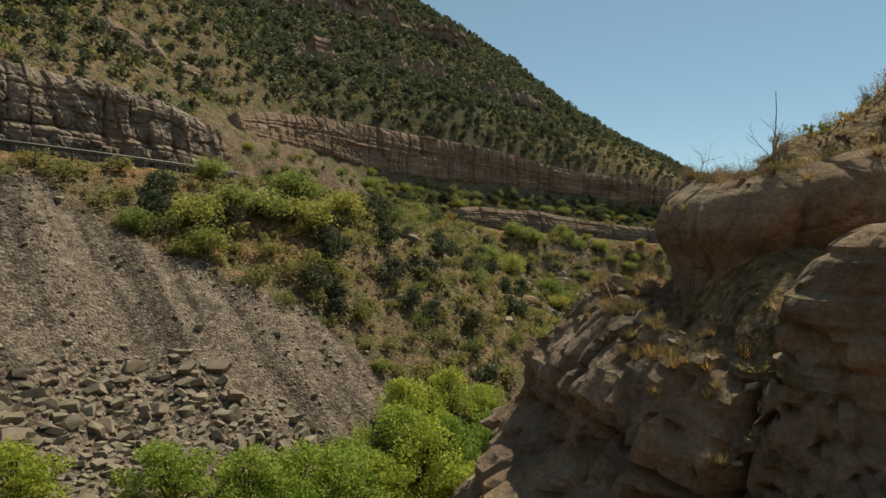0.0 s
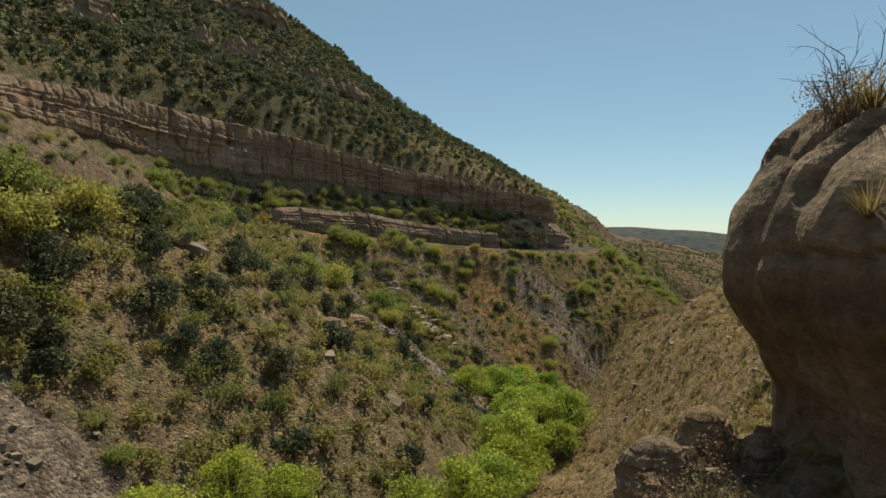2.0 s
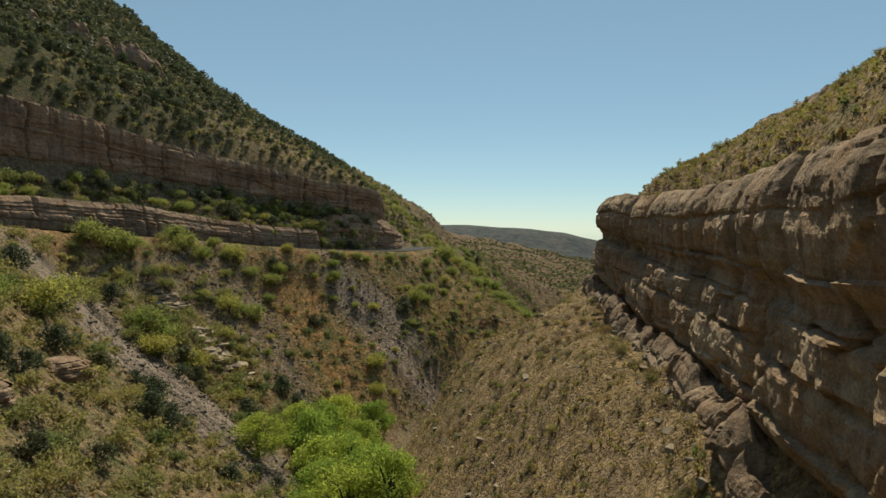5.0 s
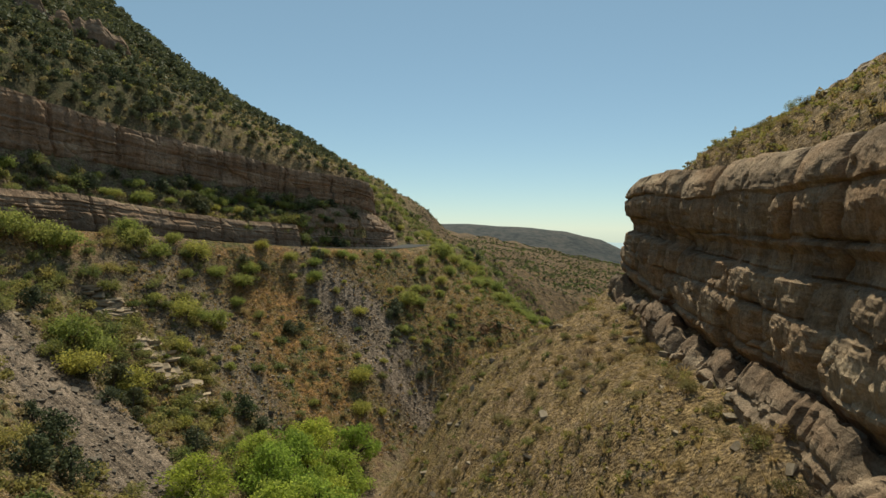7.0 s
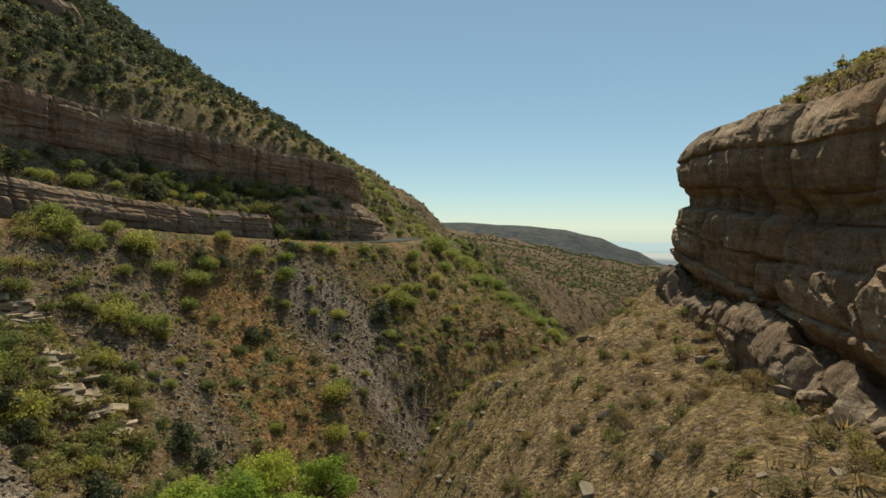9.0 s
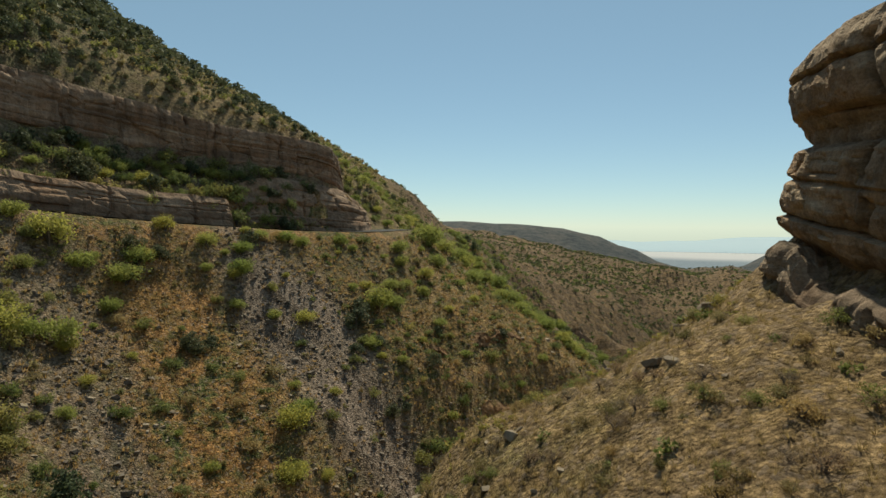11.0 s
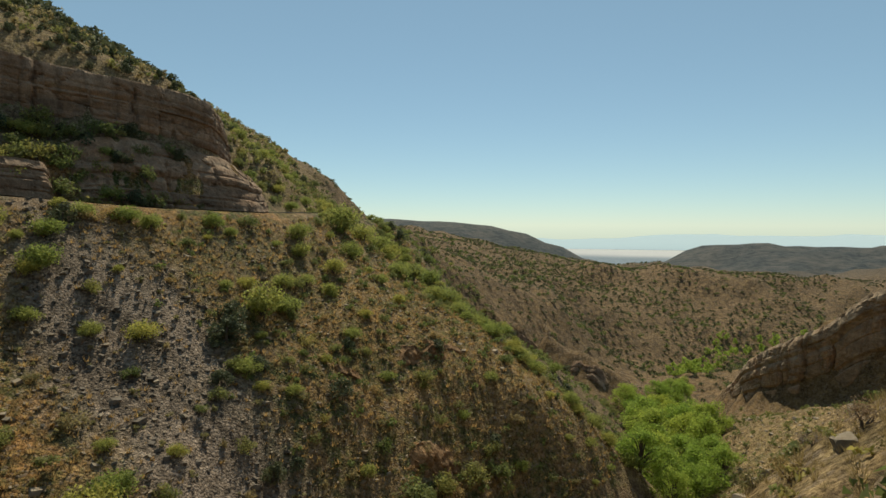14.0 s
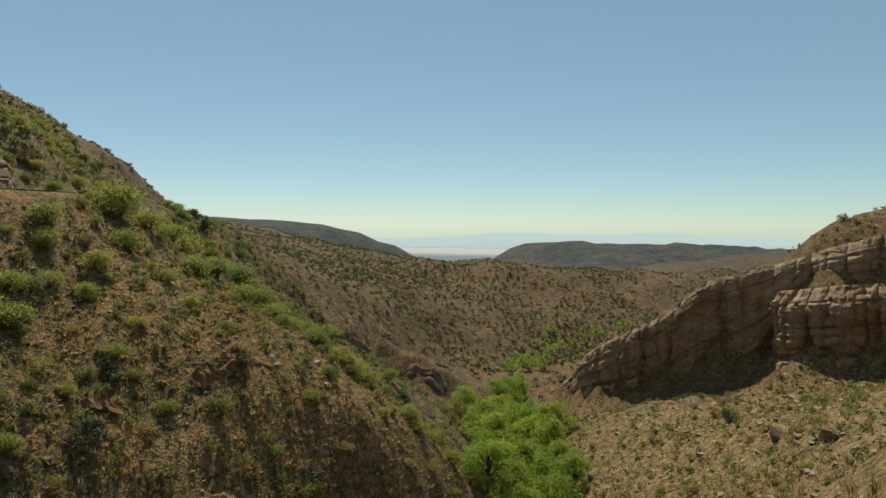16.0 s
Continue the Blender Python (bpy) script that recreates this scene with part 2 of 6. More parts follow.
ROCK_WEST = rock_material("pale grey-pink limestone", (0.13, 0.095, 0.07), (0.25, 0.187, 0.14), (0.37, 0.287, 0.218), (0.23, 0.155, 0.105), 0.9)
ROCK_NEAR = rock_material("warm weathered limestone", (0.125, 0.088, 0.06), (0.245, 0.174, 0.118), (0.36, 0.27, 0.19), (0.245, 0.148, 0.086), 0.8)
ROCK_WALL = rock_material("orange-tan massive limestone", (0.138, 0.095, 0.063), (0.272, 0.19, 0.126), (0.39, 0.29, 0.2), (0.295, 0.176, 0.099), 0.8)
STONE = plain_material("loose limestone", (0.17, 0.132, 0.097), (0.33, 0.265, 0.197), 1.5)
BARK = plain_material("grey bark", (0.07, 0.055, 0.045), (0.16, 0.13, 0.105), 6.0)
ASPHALT = plain_material("worn asphalt", (0.045, 0.045, 0.045), (0.075, 0.072, 0.068), 4.0)
JUNIPER = leaf_material("juniper scales", (0.055, 0.068, 0.034), (0.125, 0.142, 0.07), 0.35)
BRUSH = leaf_material("grey-green brush leaves", (0.2, 0.162, 0.068), (0.37, 0.303, 0.137), 0.55)
SHRUBGREEN = leaf_material("deep green shrub leaves", (0.125, 0.148, 0.044), (0.26, 0.278, 0.088), 0.5)
MESQUITE = leaf_material("fresh mesquite leaves", (0.205, 0.232, 0.055), (0.375, 0.39, 0.105), 0.58)
COTTONWOOD = leaf_material("bright creekside leaves", (0.21, 0.29, 0.046), (0.39, 0.47, 0.088), 0.62)
DRYGRASS = leaf_material("dry grass blades", (0.18, 0.126, 0.047), (0.41, 0.296, 0.124), 0.55)
YUCCA = leaf_material("yucca blades", (0.1, 0.12, 0.03), (0.26, 0.27, 0.07), 0.25)
TWIG = plain_material("bare grey twigs", (0.1, 0.08, 0.065), (0.2, 0.165, 0.135), 8.0)


# ---- the lie of the land ----
CREEK = [(-60, -55, 18), (-25, -5, 15), (-8, 24, 12.5), (1, 40, 10.5), (16, 58, 7.5), (29.5, 79, 4.5), (39, 100, 0.5), (53, 117, -2.5), (70, 126, -3.5), (90, 128.5, -6.5), (104, 132, -8.5),
         (113, 135.5, -9.3), (132, 148, -11), (160, 164, -14), (205, 192, -18), (246, 217, -22), (290, 229, -25), (340, 207, -27), (420, 176, -30), (520, 145, -34), (700, 110, -40)]
TALUS_MID = [(-62, -8, 27), (-34, 20, 23.5), (-19.5, 35, 20.9), (-10, 45.5, 20.2), (-4, 53, 18.5), (7, 67, 20.1), (11.3, 78, 17), (18, 97, 14), (27.7, 118, 10.3)]
TALUS_LOW = [(-30, 8, 17.5), (-14, 27, 17), (-6.5, 38, 14.4), (3, 50, 12.8), (16, 67, 13), (25, 87, 8.2), (34, 108, 5), (43, 119, 2.5)]
HILLOCK = [(-33, 36, 30.9), (-25.4, 46.6, 29.4), (-20.5, 55, 30.3), (-11, 66, 31.2), (-3.7, 74, 29.3), (3.5, 84, 24.5), (10, 100, 23.2), (15.4, 119, 18.9), (22.8, 131, 17.8)]
GULLY = [(12, 128, 23.8), (23, 128, 17.3), (28, 124, 14.2), (31, 118, 9.5), (36, 113, 5.6)]
SLOPE_MID = [(30, 133, 16.9), (38, 135, 13.5), (38, 147, 21), (46, 141, 15), (47, 149.3, 20.6), (55.5, 142, 12.2), (66, 142, 12.2), (72, 150, 15.6), (77, 155, 18.4), (86, 163, 21), (94, 168, 20.5), (100, 178, 19)]
SLOPE_LOW = [(48, 125, 4.5), (58, 131.5, 6), (68, 141.9, 12), (80, 143, 9.8), (93, 142.5, 9), (98, 140.5, 5.8), (104, 139.5, 1.2)]
SPUR_EDGE = [(104, 188, 23), (107, 178, 16.7), (105, 166, 12.6), (102, 157, 10.8), (101, 148, 8.6), (105, 141, 2.2), (111, 138, -4)]
SPUR_BACK = [(132, 205, 10), (124, 186, 8), (120, 173, 6), (124, 166.6, 3), (131, 160, -5)]
ROAD = [(-110, 5, 39), (-62, 24, 37), (-38, 48, 35.4), (-29, 60, 34.8), (-20, 78, 33.8), (-11, 100, 32), (-3, 118, 30.4), (9, 136, 29), (22, 147, 28.1), (30, 152, 27.5), (40, 156, 26.6),
        (51, 158.8, 25.8), (63, 162.8, 25.1), (76, 167, 24.8), (83, 173, 25), (90, 181, 25.2), (99, 187, 24.6), (107, 194, 24), (115, 203, 23), (123, 213, 21.5), (132, 225, 19.5)]
NOSE = [(90, 193, 33), (95, 201.6, 31.7), (103, 211, 31), (112, 222, 30), (125, 232, 26)]
RIDGE = [(152, 268, 16), (144, 260.7, 27), (131, 246, 30.3), (118.6, 232, 34.4), (107, 236, 40.6), (98, 240, 48.2), (80, 238, 53.8), (63, 243, 62.6), (47.6, 249.5, 73.5), (27, 260, 94.5), (-20, 275, 127), (-100, 300, 170), (-300, 380, 230)]
HILL_MID = [(80, 200, 41.5), (63, 183, 45), (32.6, 192, 59.5), (-1.3, 183, 71), (-17.5, 160, 68), (-33, 148, 68)]
LEFT_CREST = [(-120, 40, 86), (-70, 75, 76), (-50, 95, 70), (-37, 110, 62.5), (-29, 120, 54)]
LEFT_MID = [(-75, 50, 55), (-50, 60, 52), (-37, 72, 48.6), (-36, 86, 50.5)]
SLIDE = [(-25, 80, 39), (-21.5, 84, 38), (-19, 95, 37.8), (-15.8, 106.8, 38.6), (-11.4, 116.7, 35.4)]
GRASS_MID = [(0, 9, 17), (0.5, 18, 15.8), (4, 27, 16), (12, 38, 16.5), (22, 46, 17), (30.6, 50.5, 17.4), (36, 58, 16.6), (39, 66, 15.8), (42, 78.5, 14.2), (46, 88, 13.6), (50.5, 92.5, 16.2), (56, 94.5, 18.8), (61.5, 95, 20.4)]
SOUTH_BAY = [(2, -8, 19), (12, -4, 20), (26, -12, 25), (45, -20, 34)]
# unseen hill behind the start, added to cut sky light on the near rock
SOUTH_UNSEEN = [(-30, -48, 48), (-8, -34, 50), (14, -26, 54), (38, -34, 60), (70, -30, 64)]
GRASS_UP = [(33, 49, 19.4), (40.7, 59, 21.6), (46, 70, 21.4), (49.5, 76, 21.2), (51.5, 83, 19.6), (57, 88, 22), (64, 93.5, 22.3)]
FLANK = [(66, 100, 18), (80, 103, 14.5), (95, 105, 11.3), (107.5, 107.8, 8.2), (118, 120, 2), (127, 132, -3.5), (140, 148, -8)]
FLANK_LOW = [(57, 106, 10), (68, 112, 5), (85, 118, 0), (103, 124, -3.5), (118, 133, -6.8)]
CREST = [(52.5, 98, 16.6), (56, 97.3, 18.2), (59.5, 97.5, 18.8), (62.5, 96.5, 20.1), (65.5, 94.8, 22.3)]
FLANK_UP = [(90, 99, 20), (110, 98, 14.5), (124.7, 110, 7), (132, 119, 3.6), (138, 130, 0.5), (143, 141, -4.5), (149, 152, -9)]
SOUTH_UP = [(50, 12, 46), (36, 17, 42), (25, 19.5, 38.5), (20, 20.5, 37), (28, 25, 38.8), (36, 35, 41), (45.7, 46.3, 40.8), (50, 51.4, 40.2), (55.2, 58.3, 39.6), (61.8, 67.6, 39), (65, 72, 38.5), (68.5, 77, 37.6), (73, 80, 36), (80, 85, 34.6), (93, 87, 32.5), (112, 87, 28)]
SOUTH_FAR = [(75, 0, 52), (68, 25, 50), (80, 46, 48), (95, 66, 44), (125, 74, 36), (150, 84, 30), (175, 95, 25), (210, 120, 8), (260, 150, -8), (310, 180, -20)]
HEAD_UP = [(9.4, 19, 32.1), (10, 17.6, 32.9), (11.8, 17, 33.8), (14, 16.8, 34.7), (18, 17.4, 35.8)]
UNDERCUT_RIM = [(66, 138, 8.6), (70, 138.2, 8), (75, 138.8, 7.6), (80, 140, 7.4), (86, 141, 7), (91, 142, 6.8)]
UNDERCUT_FOOT = [(66, 133, 2.6), (70, 133.4, 1.8), (75, 134, 1), (80, 134.8, 0.5), (86, 135.8, 0), (91, 136.8, -0.8)]
D_BACK = [(151, 98, 26), (155.8, 110, 24.4), (157, 114, 22), (159, 119, 17), (157, 128, 9), (158, 138, 2.5), (164, 150, -8)]
NEXT_SPUR = [(150, 262, 13), (142, 236, 17), (154.6, 223.8, 12), (155.7, 209.6, 6.5), (174, 208, 0), (205, 255, 4), (250, 280, -4), (300, 300, -12)]
NEXT_LOW = [(140, 190, -6), (168, 192, -12), (200, 215, -15), (250, 245, -18)]
BEYOND = [(120, 300, 26), (180, 340, 16), (254, 378, 12), (330, 400, 4), (430, 410, -8)]
BROWN_HILL = [(285, 345, 4), (318, 306, 1.5), (332, 288, 0), (376, 272, -2), (417, 258, -6), (458, 232, -9), (520, 215, -9), (600, 180, -7), (760, 120, -8)]
BROWN_TOP = [(300, 372, -2), (338, 330, -4), (356, 308, -6), (399, 290, -7), (442, 274, -10), (484, 246, -13), (546, 228, -13)]
FAR_VALLEY = [(500, 700, -20), (650, 640, -35), (800, 600, -48), (950, 420, -50), (1100, 250, -40)]
MESA_WEST = [(300, 1500, 70), (600, 1400, 44), (744, 1323, 39), (809, 1284, 37.5), (902, 1220, 31), (965, 1165, 24), (1028, 1113, 9), (1079, 1061, -20), (1150, 1000, -60)]
MESA_WEST_FOOT = [(500, 1000, -10), (700, 950, -30), (900, 900, -62), (1060, 890, -80), (1250, 1000, -104)]
MESA_EAST = [(1118, 857, -54), (1146, 815, -14), (1175, 760, -7), (1208, 710, -4.5), (1250, 622, -13), (1298, 498, -9.5), (1328, 387, -19), (1345, 250, -25)]
MESA_EAST_BACK = [(1700, 1050, -105), (1900, 600, -90), (1900, 200, -60)]
PLAIN = [(1300, 1250, -108), (1700, 1400, -114), (2300, 1900, -120), (3000, 2400, -128), (4300, 3450, -138), (3000, 4300, -138), (4500, 1500, -130)]
RIMS = [(-4500, 4500, 400), (-4500, 0, 300), (-4500, -4500, 200), (0, -4500, 200), (4500, -4500, 60), (4500, 0, -60), (0, 4500, 60), (-700, 900, 330), (-700, -100, 240), (-200, -500, 130), (350, -500, 60), (700, -200, 10)]

# cliffs: x, y, height of the foot, height of the rim; the face looks to the right of the way they run
CLIFF_NORTH = [(-27.5, 85, 42, 44.6), (-24.5, 97, 41.3, 46.6), (-20, 112, 40.5, 48), (-15, 125, 38.6, 49), (-4, 138, 37.3, 48.6), (7, 147, 37.2, 48), (17, 155, 37, 46.8), (27, 162, 37, 44.6),
               (37, 168, 36, 43.9), (47, 171.5, 34.8, 42.5), (56, 172.5, 33.9, 40.6), (63, 172, 33.4, 39.9), (70, 172.5, 32.2, 39.4), (75.5, 174.5, 31.4, 38.4), (79, 181, 30.6, 36.5), (82, 192, 31.5, 36.5)]
CLIFF_LOWER = [(2, 133, 30.4, 33.8), (12, 140.5, 29.2, 33.6), (22, 149.5, 28.4, 33.3), (27.5, 153.6, 28, 32.4), (34, 157, 27.4, 31.5), (42, 159.5, 26.7, 30.4), (52, 162.3, 26, 29.9), (59, 164.6, 25.7, 29.2)]
CLIFF_END = [(57, 165.4, 25.8, 31), (63, 166.6, 25.4, 33.2), (71, 168.6, 25.2, 32.4), (78.5, 171, 25, 31.6), (83, 177, 25.2, 30.4), (86, 185, 27, 30.5)]
CLIFF_WEST = [(-75, 20, 37.6, 46), (-48, 42, 36, 44.4), (-39, 52, 35.4, 43.8), (-34, 58, 35.2, 43.4), (-30, 64, 35, 42.8), (-26.5, 69.5, 34.8, 42), (-24.6, 74, 34.8, 40.4), (-24.5, 77, 35.5, 39.5)]
# the face looks to the left of the way they run
WALL_SOUTH = [(36, 5, 31, 38), (25, 10.5, 30, 36), (16, 14, 29.6, 33.4), (11.5, 15.4, 29.2, 32.2), (8.6, 15.9, 28.9, 31.5), (7.1, 17.0, 28.7, 31.2), (6.75, 19.5, 28.5, 31.2), (7.15, 22, 28.2, 31.5), (10.7, 25.5, 26.6, 32), (18.5, 32, 24, 32.8), (28, 41, 22, 33),
              (37.5, 52, 21.9, 33), (45, 61, 22.1, 33), (51.5, 70.5, 22.5, 33.1), (55.8, 76.5, 22.8, 33.3), (60, 83, 23.2, 33.9), (62.7, 87.8, 24.4, 33.8), (65, 91.5, 25.6, 33.5), (71, 94, 25.4, 33.5), (84, 96, 22.5, 33), (100, 95, 19, 30)]
LEDGE_SOUTH = [(32, -4, 20, 27.5), (19, 5.5, 19, 27), (12, 8.6, 18.4, 27), (8, 9.6, 18, 27.1), (5.6, 10.6, 17.6, 27.3), (4.6, 12.4, 17.4, 27.7), (3.8, 14.4, 17.4, 28.1), (3.6, 16.6, 17.4, 28.2), (4.3, 18.6, 17.5, 28.3), (6.2, 22, 18, 28.1), (11, 26.5, 19, 26), (16, 31, 20, 24)]
CLIFF_EAST = [(147, 98, 16.6, 23.6), (147, 104, 16, 22), (147, 112, 15.3, 20.4), (147, 118, 14, 18), (147, 121.5, 5.5, 16.8), (147.2, 127.5, 2.5, 15.2), (147.5, 130.5, 1, 13.2), (148, 133.6, -1.5, 9.6), (148.9, 140.5, -4, 6.3), (154, 147.6, -6.5, 2.7), (158.5, 153, -8.6, -1.8), (161, 156, -9.6, -4.5), (163, 159, -10.5, -7)]
CLIFF_EAST_NEAR = [(138, 92, 12, 19), (140.6, 106, 8.6, 16.4), (141.6, 112.6, 7, 15.3), (142.4, 117.4, 6, 14.5), (144, 119.4, 5.8, 14.2), (148, 120, 5.5, 14)]
CLIFF_SIDE = [(140, 198, 1, 3.5), (141.5, 187, -3.2, 0.6), (143, 178, -6, -2), (145, 171, -8.8, -4.6), (148, 165, -11, -8.6)]
HILL_EDGE = CLIFF_WEST + [(-28, 80, 0, 0)] + CLIFF_NORTH[:-1] + [(86, 184, 0, 0), (98, 187, 0, 0), (112, 206, 0, 0), (122, 300, 0, 0)]


def offset_line(points, side, back):
    """Plan points shifted away from the side that the face looks to."""
    p = np.array(points, float)
    d = np.gradient(p[:, :2], axis=0)
    d /= np.linalg.norm(d, axis=1)[:, None]
    out = np.stack([d[:, 1], -d[:, 0]], 1) * side
    q = p.copy()
    q[:, :2] -= out * back
    return q


def gather():
    rows = []
    near = (CREEK, TALUS_MID, TALUS_LOW, HILLOCK, GULLY, SLOPE_MID, SLOPE_LOW, SPUR_EDGE, SPUR_BACK, NOSE, RIDGE, HILL_MID, LEFT_CREST, LEFT_MID, SLIDE, GRASS_MID, SOUTH_BAY, SOUTH_UNSEEN, GRASS_UP,
            FLANK, FLANK_LOW, CREST, FLANK_UP, HEAD_UP, UNDERCUT_FOOT, UNDERCUT_RIM, SOUTH_UP, SOUTH_FAR, D_BACK, NEXT_SPUR, NEXT_LOW)
    for line in near:
        rows.append(resample(line, 7.0)[0])
    for line in (BEYOND, BROWN_HILL, BROWN_TOP):
        rows.append(resample(line, 24.0)[0])
    for line in (FAR_VALLEY, MESA_WEST, MESA_WEST_FOOT, MESA_EAST, MESA_EAST_BACK, PLAIN):
        rows.append(resample(line, 90.0)[0])
    rows.append(np.array(RIMS, float))
    road = rounded(ROAD)
    for back in (-4.2, 4.2):
        rows.append(resample(offset_line(road, 1, back), 7.0)[0])
    for line, side in ((CLIFF_NORTH, 1), (CLIFF_LOWER, 1), (CLIFF_WEST, 1), (WALL_SOUTH, -1), (LEDGE_SOUTH, -1), (CLIFF_EAST, -1), (CLIFF_EAST_NEAR, -1), (CLIFF_END, 1), (CLIFF_SIDE, 1)):
        p = rounded(line)
        foot, rim = resample(offset_line(p, side, -0.2), 6.0)[0], resample(offset_line(p, side, 3.4 if line is WALL_SOUTH else 2.4), 6.0)[0]
        rows += [foot[:, :3], np.delete(rim, 2, 1)]
        if line is WALL_SOUTH:
            rows.append(resample(offset_line(p, side, 1.3), 3.0)[0][:, :3] + np.array((0, 0, 0.6)))
    return np.concatenate(rows)


SCREE_EDGE = [(-70, 6), (-38, 36), (-30, 46), (-26.5, 47.3), (-22.4, 47.7), (-19, 49.1), (-14.5, 50.1), (-8.8, 51), (-5.9, 51), (-4, 49.5), (1, 47)]


def side_of(x, y, line):
    """Distance to a line, minus to its left and plus to its right."""
    p = np.array([q[:2] for q in line], float)
    best, sign = np.full(x.shape, 1e9), np.ones(x.shape)
    for a, b in zip(p[:-1], p[1:]):
        d = b - a
        t = np.clip(((x - a[0]) * d[0] + (y - a[1]) * d[1]) / (d @ d), 0, 1)
        r = np.hypot(x - a[0] - t * d[0], y - a[1] - t * d[1])
        cross = d[0] * (y - a[1]) - d[1] * (x - a[0])
        near = r < best - 1e-9
        best, sign = np.where(near, r, best), np.where(near, np.where(cross > 0, -1.0, 1.0), sign)
    return best * sign


class Land:
    """A smooth surface through the creek, the crests, the road's edges and the cliffs' feet and rims."""
    def __init__(self):
        p = gather()
        keep = []
        cell = set()
        for k, (x, y, z) in enumerate(p):
            key = (round(x / 1.1), round(y / 1.1))
            if key not in cell:
                cell.add(key)
                keep.append(k)
        p = p[keep]
        self.c, n = p[:, :2], len(p)
        r = np.sqrt(((self.c[:, None] - self.c[None]) ** 2).sum(-1) + 0.6)
        a = np.zeros((n + 3, n + 3))
        a[:n, :n] = r - np.eye(n) * 0.25
        a[:n, n], a[:n, n + 1:] = 1, self.c
        a[n:, :n] = a[:n, n:].T
        self.w = np.linalg.solve(a, np.concatenate([p[:, 2], np.zeros(3)]))

    def base(self, x, y):
        x, y = np.asarray(x, float).ravel(), np.asarray(y, float).ravel()
        out = np.empty(len(x))
        for k in range(0, len(x), 20000):
            q = np.stack([x[k:k + 20000], y[k:k + 20000]], 1)
            d = (q ** 2).sum(1)[:, None] + (self.c ** 2).sum(1)[None] - 2 * q @ self.c.T
            out[k:k + 20000] = np.sqrt(np.maximum(d, 0) + 0.6) @ self.w[:-3] + self.w[-3] + q @ self.w[-2:]
        return out


LAND = Land()


def line_distance(x, y, line):
    """Distance in plan to a polyline, and the height of its nearest point."""
    p = np.array(line, float)
    best, height = np.full(x.shape, 1e9), np.zeros(x.shape)
    for a, b in zip(p[:-1], p[1:]):
        d = b[:2] - a[:2]
        t = np.clip(((x - a[0]) * d[0] + (y - a[1]) * d[1]) / (d @ d), 0, 1)
        r = np.hypot(x - a[0] - t * d[0], y - a[1] - t * d[1])
        near = r < best
        best = np.where(near, r, best)
        height = np.where(near, a[2] + t * (b[2] - a[2]), height)
    return best, height


def axis(lo, hi, step, reach, ratio=1.065):
    core = np.arange(lo, hi + step / 2, step)
    grow, w = [], step
    while sum(grow) < reach:
        w *= ratio
        grow.append(w)
    g = np.cumsum(grow)
    return np.concatenate([lo - g[::-1], core, hi + g])


GX, GY = axis(-62, 170, 1.0, 4500), axis(-22, 262, 1.0, 4400)


def land_detail(x, y, z):
    """Relief finer than the main lines: lumps, rills and small steps, coarser far away."""
    far = np.hypot(x - 50, y - 100)
    road, road_z = line_distance(x, y, ROAD)
    calm = smooth(4.0, 9.0, road)
    lumps = 0.7 * fbm(x / 9, y / 9, seed=3, octaves=4) + 0.4 * fbm(x / 2.6, y / 2.6, seed=5, octaves=2)
    z = z + lumps * calm * (1 + 0.4 * smooth(60, 200, far))
    wide = smooth(160, 600, far) * (1 - 0.6 * smooth(1200, 2600, far)) * smooth(-100, 120, x)
    z = z + wide * (7 * fbm(x / 160, y / 160, seed=8, octaves=5) + 2.5 * fbm(x / 25, y / 25, seed=9, octaves=2))
    z = z + smooth(80, 160, far) * (1 - smooth(900, 1600, far)) * smooth(90, 130, x) * (6.5 + 7 * smooth(150, 220, far)) * (0.35 - np.abs(fbm(x / 55, y / 55, seed=14, octaves=3)))
    scree = smooth(-1, 2, side_of(x, y, SCREE_EDGE)) * (1 - smooth(51, 56, y)) * (far < 160)
    z = z + scree * 0.8 * fbm((0.66 * x + 0.75 * y) / 3.4, (0.75 * x - 0.66 * y) / 16, seed=12, octaves=2)
    z = np.where(road < 4.0, road_z + 0.03 * vnoise(x, y, seed=2), z)
    return z


def build_land():
    xx, yy = np.meshgrid(GX, GY, indexing="ij")
    x, y = xx.ravel(), yy.ravel()
    z = land_detail(x, y, LAND.base(x, y))
    return x, y, z


LX, LY, LZ = build_land()
HEIGHT = LZ.reshape(len(GX), len(GY))


def ground_z(x, y):
    """Height of the ground sheet at points (bilinear)."""
    x, y = np.atleast_1d(np.asarray(x, float)), np.atleast_1d(np.asarray(y, float))
    i = np.clip(np.searchsorted(GX, x) - 1, 0, len(GX) - 2)
    j = np.clip(np.searchsorted(GY, y) - 1, 0, len(GY) - 2)
    u = np.clip((x - GX[i]) / (GX[i + 1] - GX[i]), 0, 1)
    v = np.clip((y - GY[j]) / (GY[j + 1] - GY[j]), 0, 1)
    h = HEIGHT
    return h[i, j] * (1 - u) * (1 - v) + h[i + 1, j] * u * (1 - v) + h[i, j + 1] * (1 - u) * v + h[i + 1, j + 1] * u * v


# ---- which soil lies where ----
def blob(x, y, cx, cy, rx, ry, turn=0.0, soft=0.35):
    c, s = math.cos(radians(turn)), math.sin(radians(turn))
    u, v = ((x - cx) * c + (y - cy) * s) / rx, (-(x - cx) * s + (y - cy) * c) / ry
    r = np.sqrt(u * u + v * v) + 0.22 * fbm(x / 6, y / 6, seed=31)
    return 1 - smooth(1 - soft, 1 + soft, r)


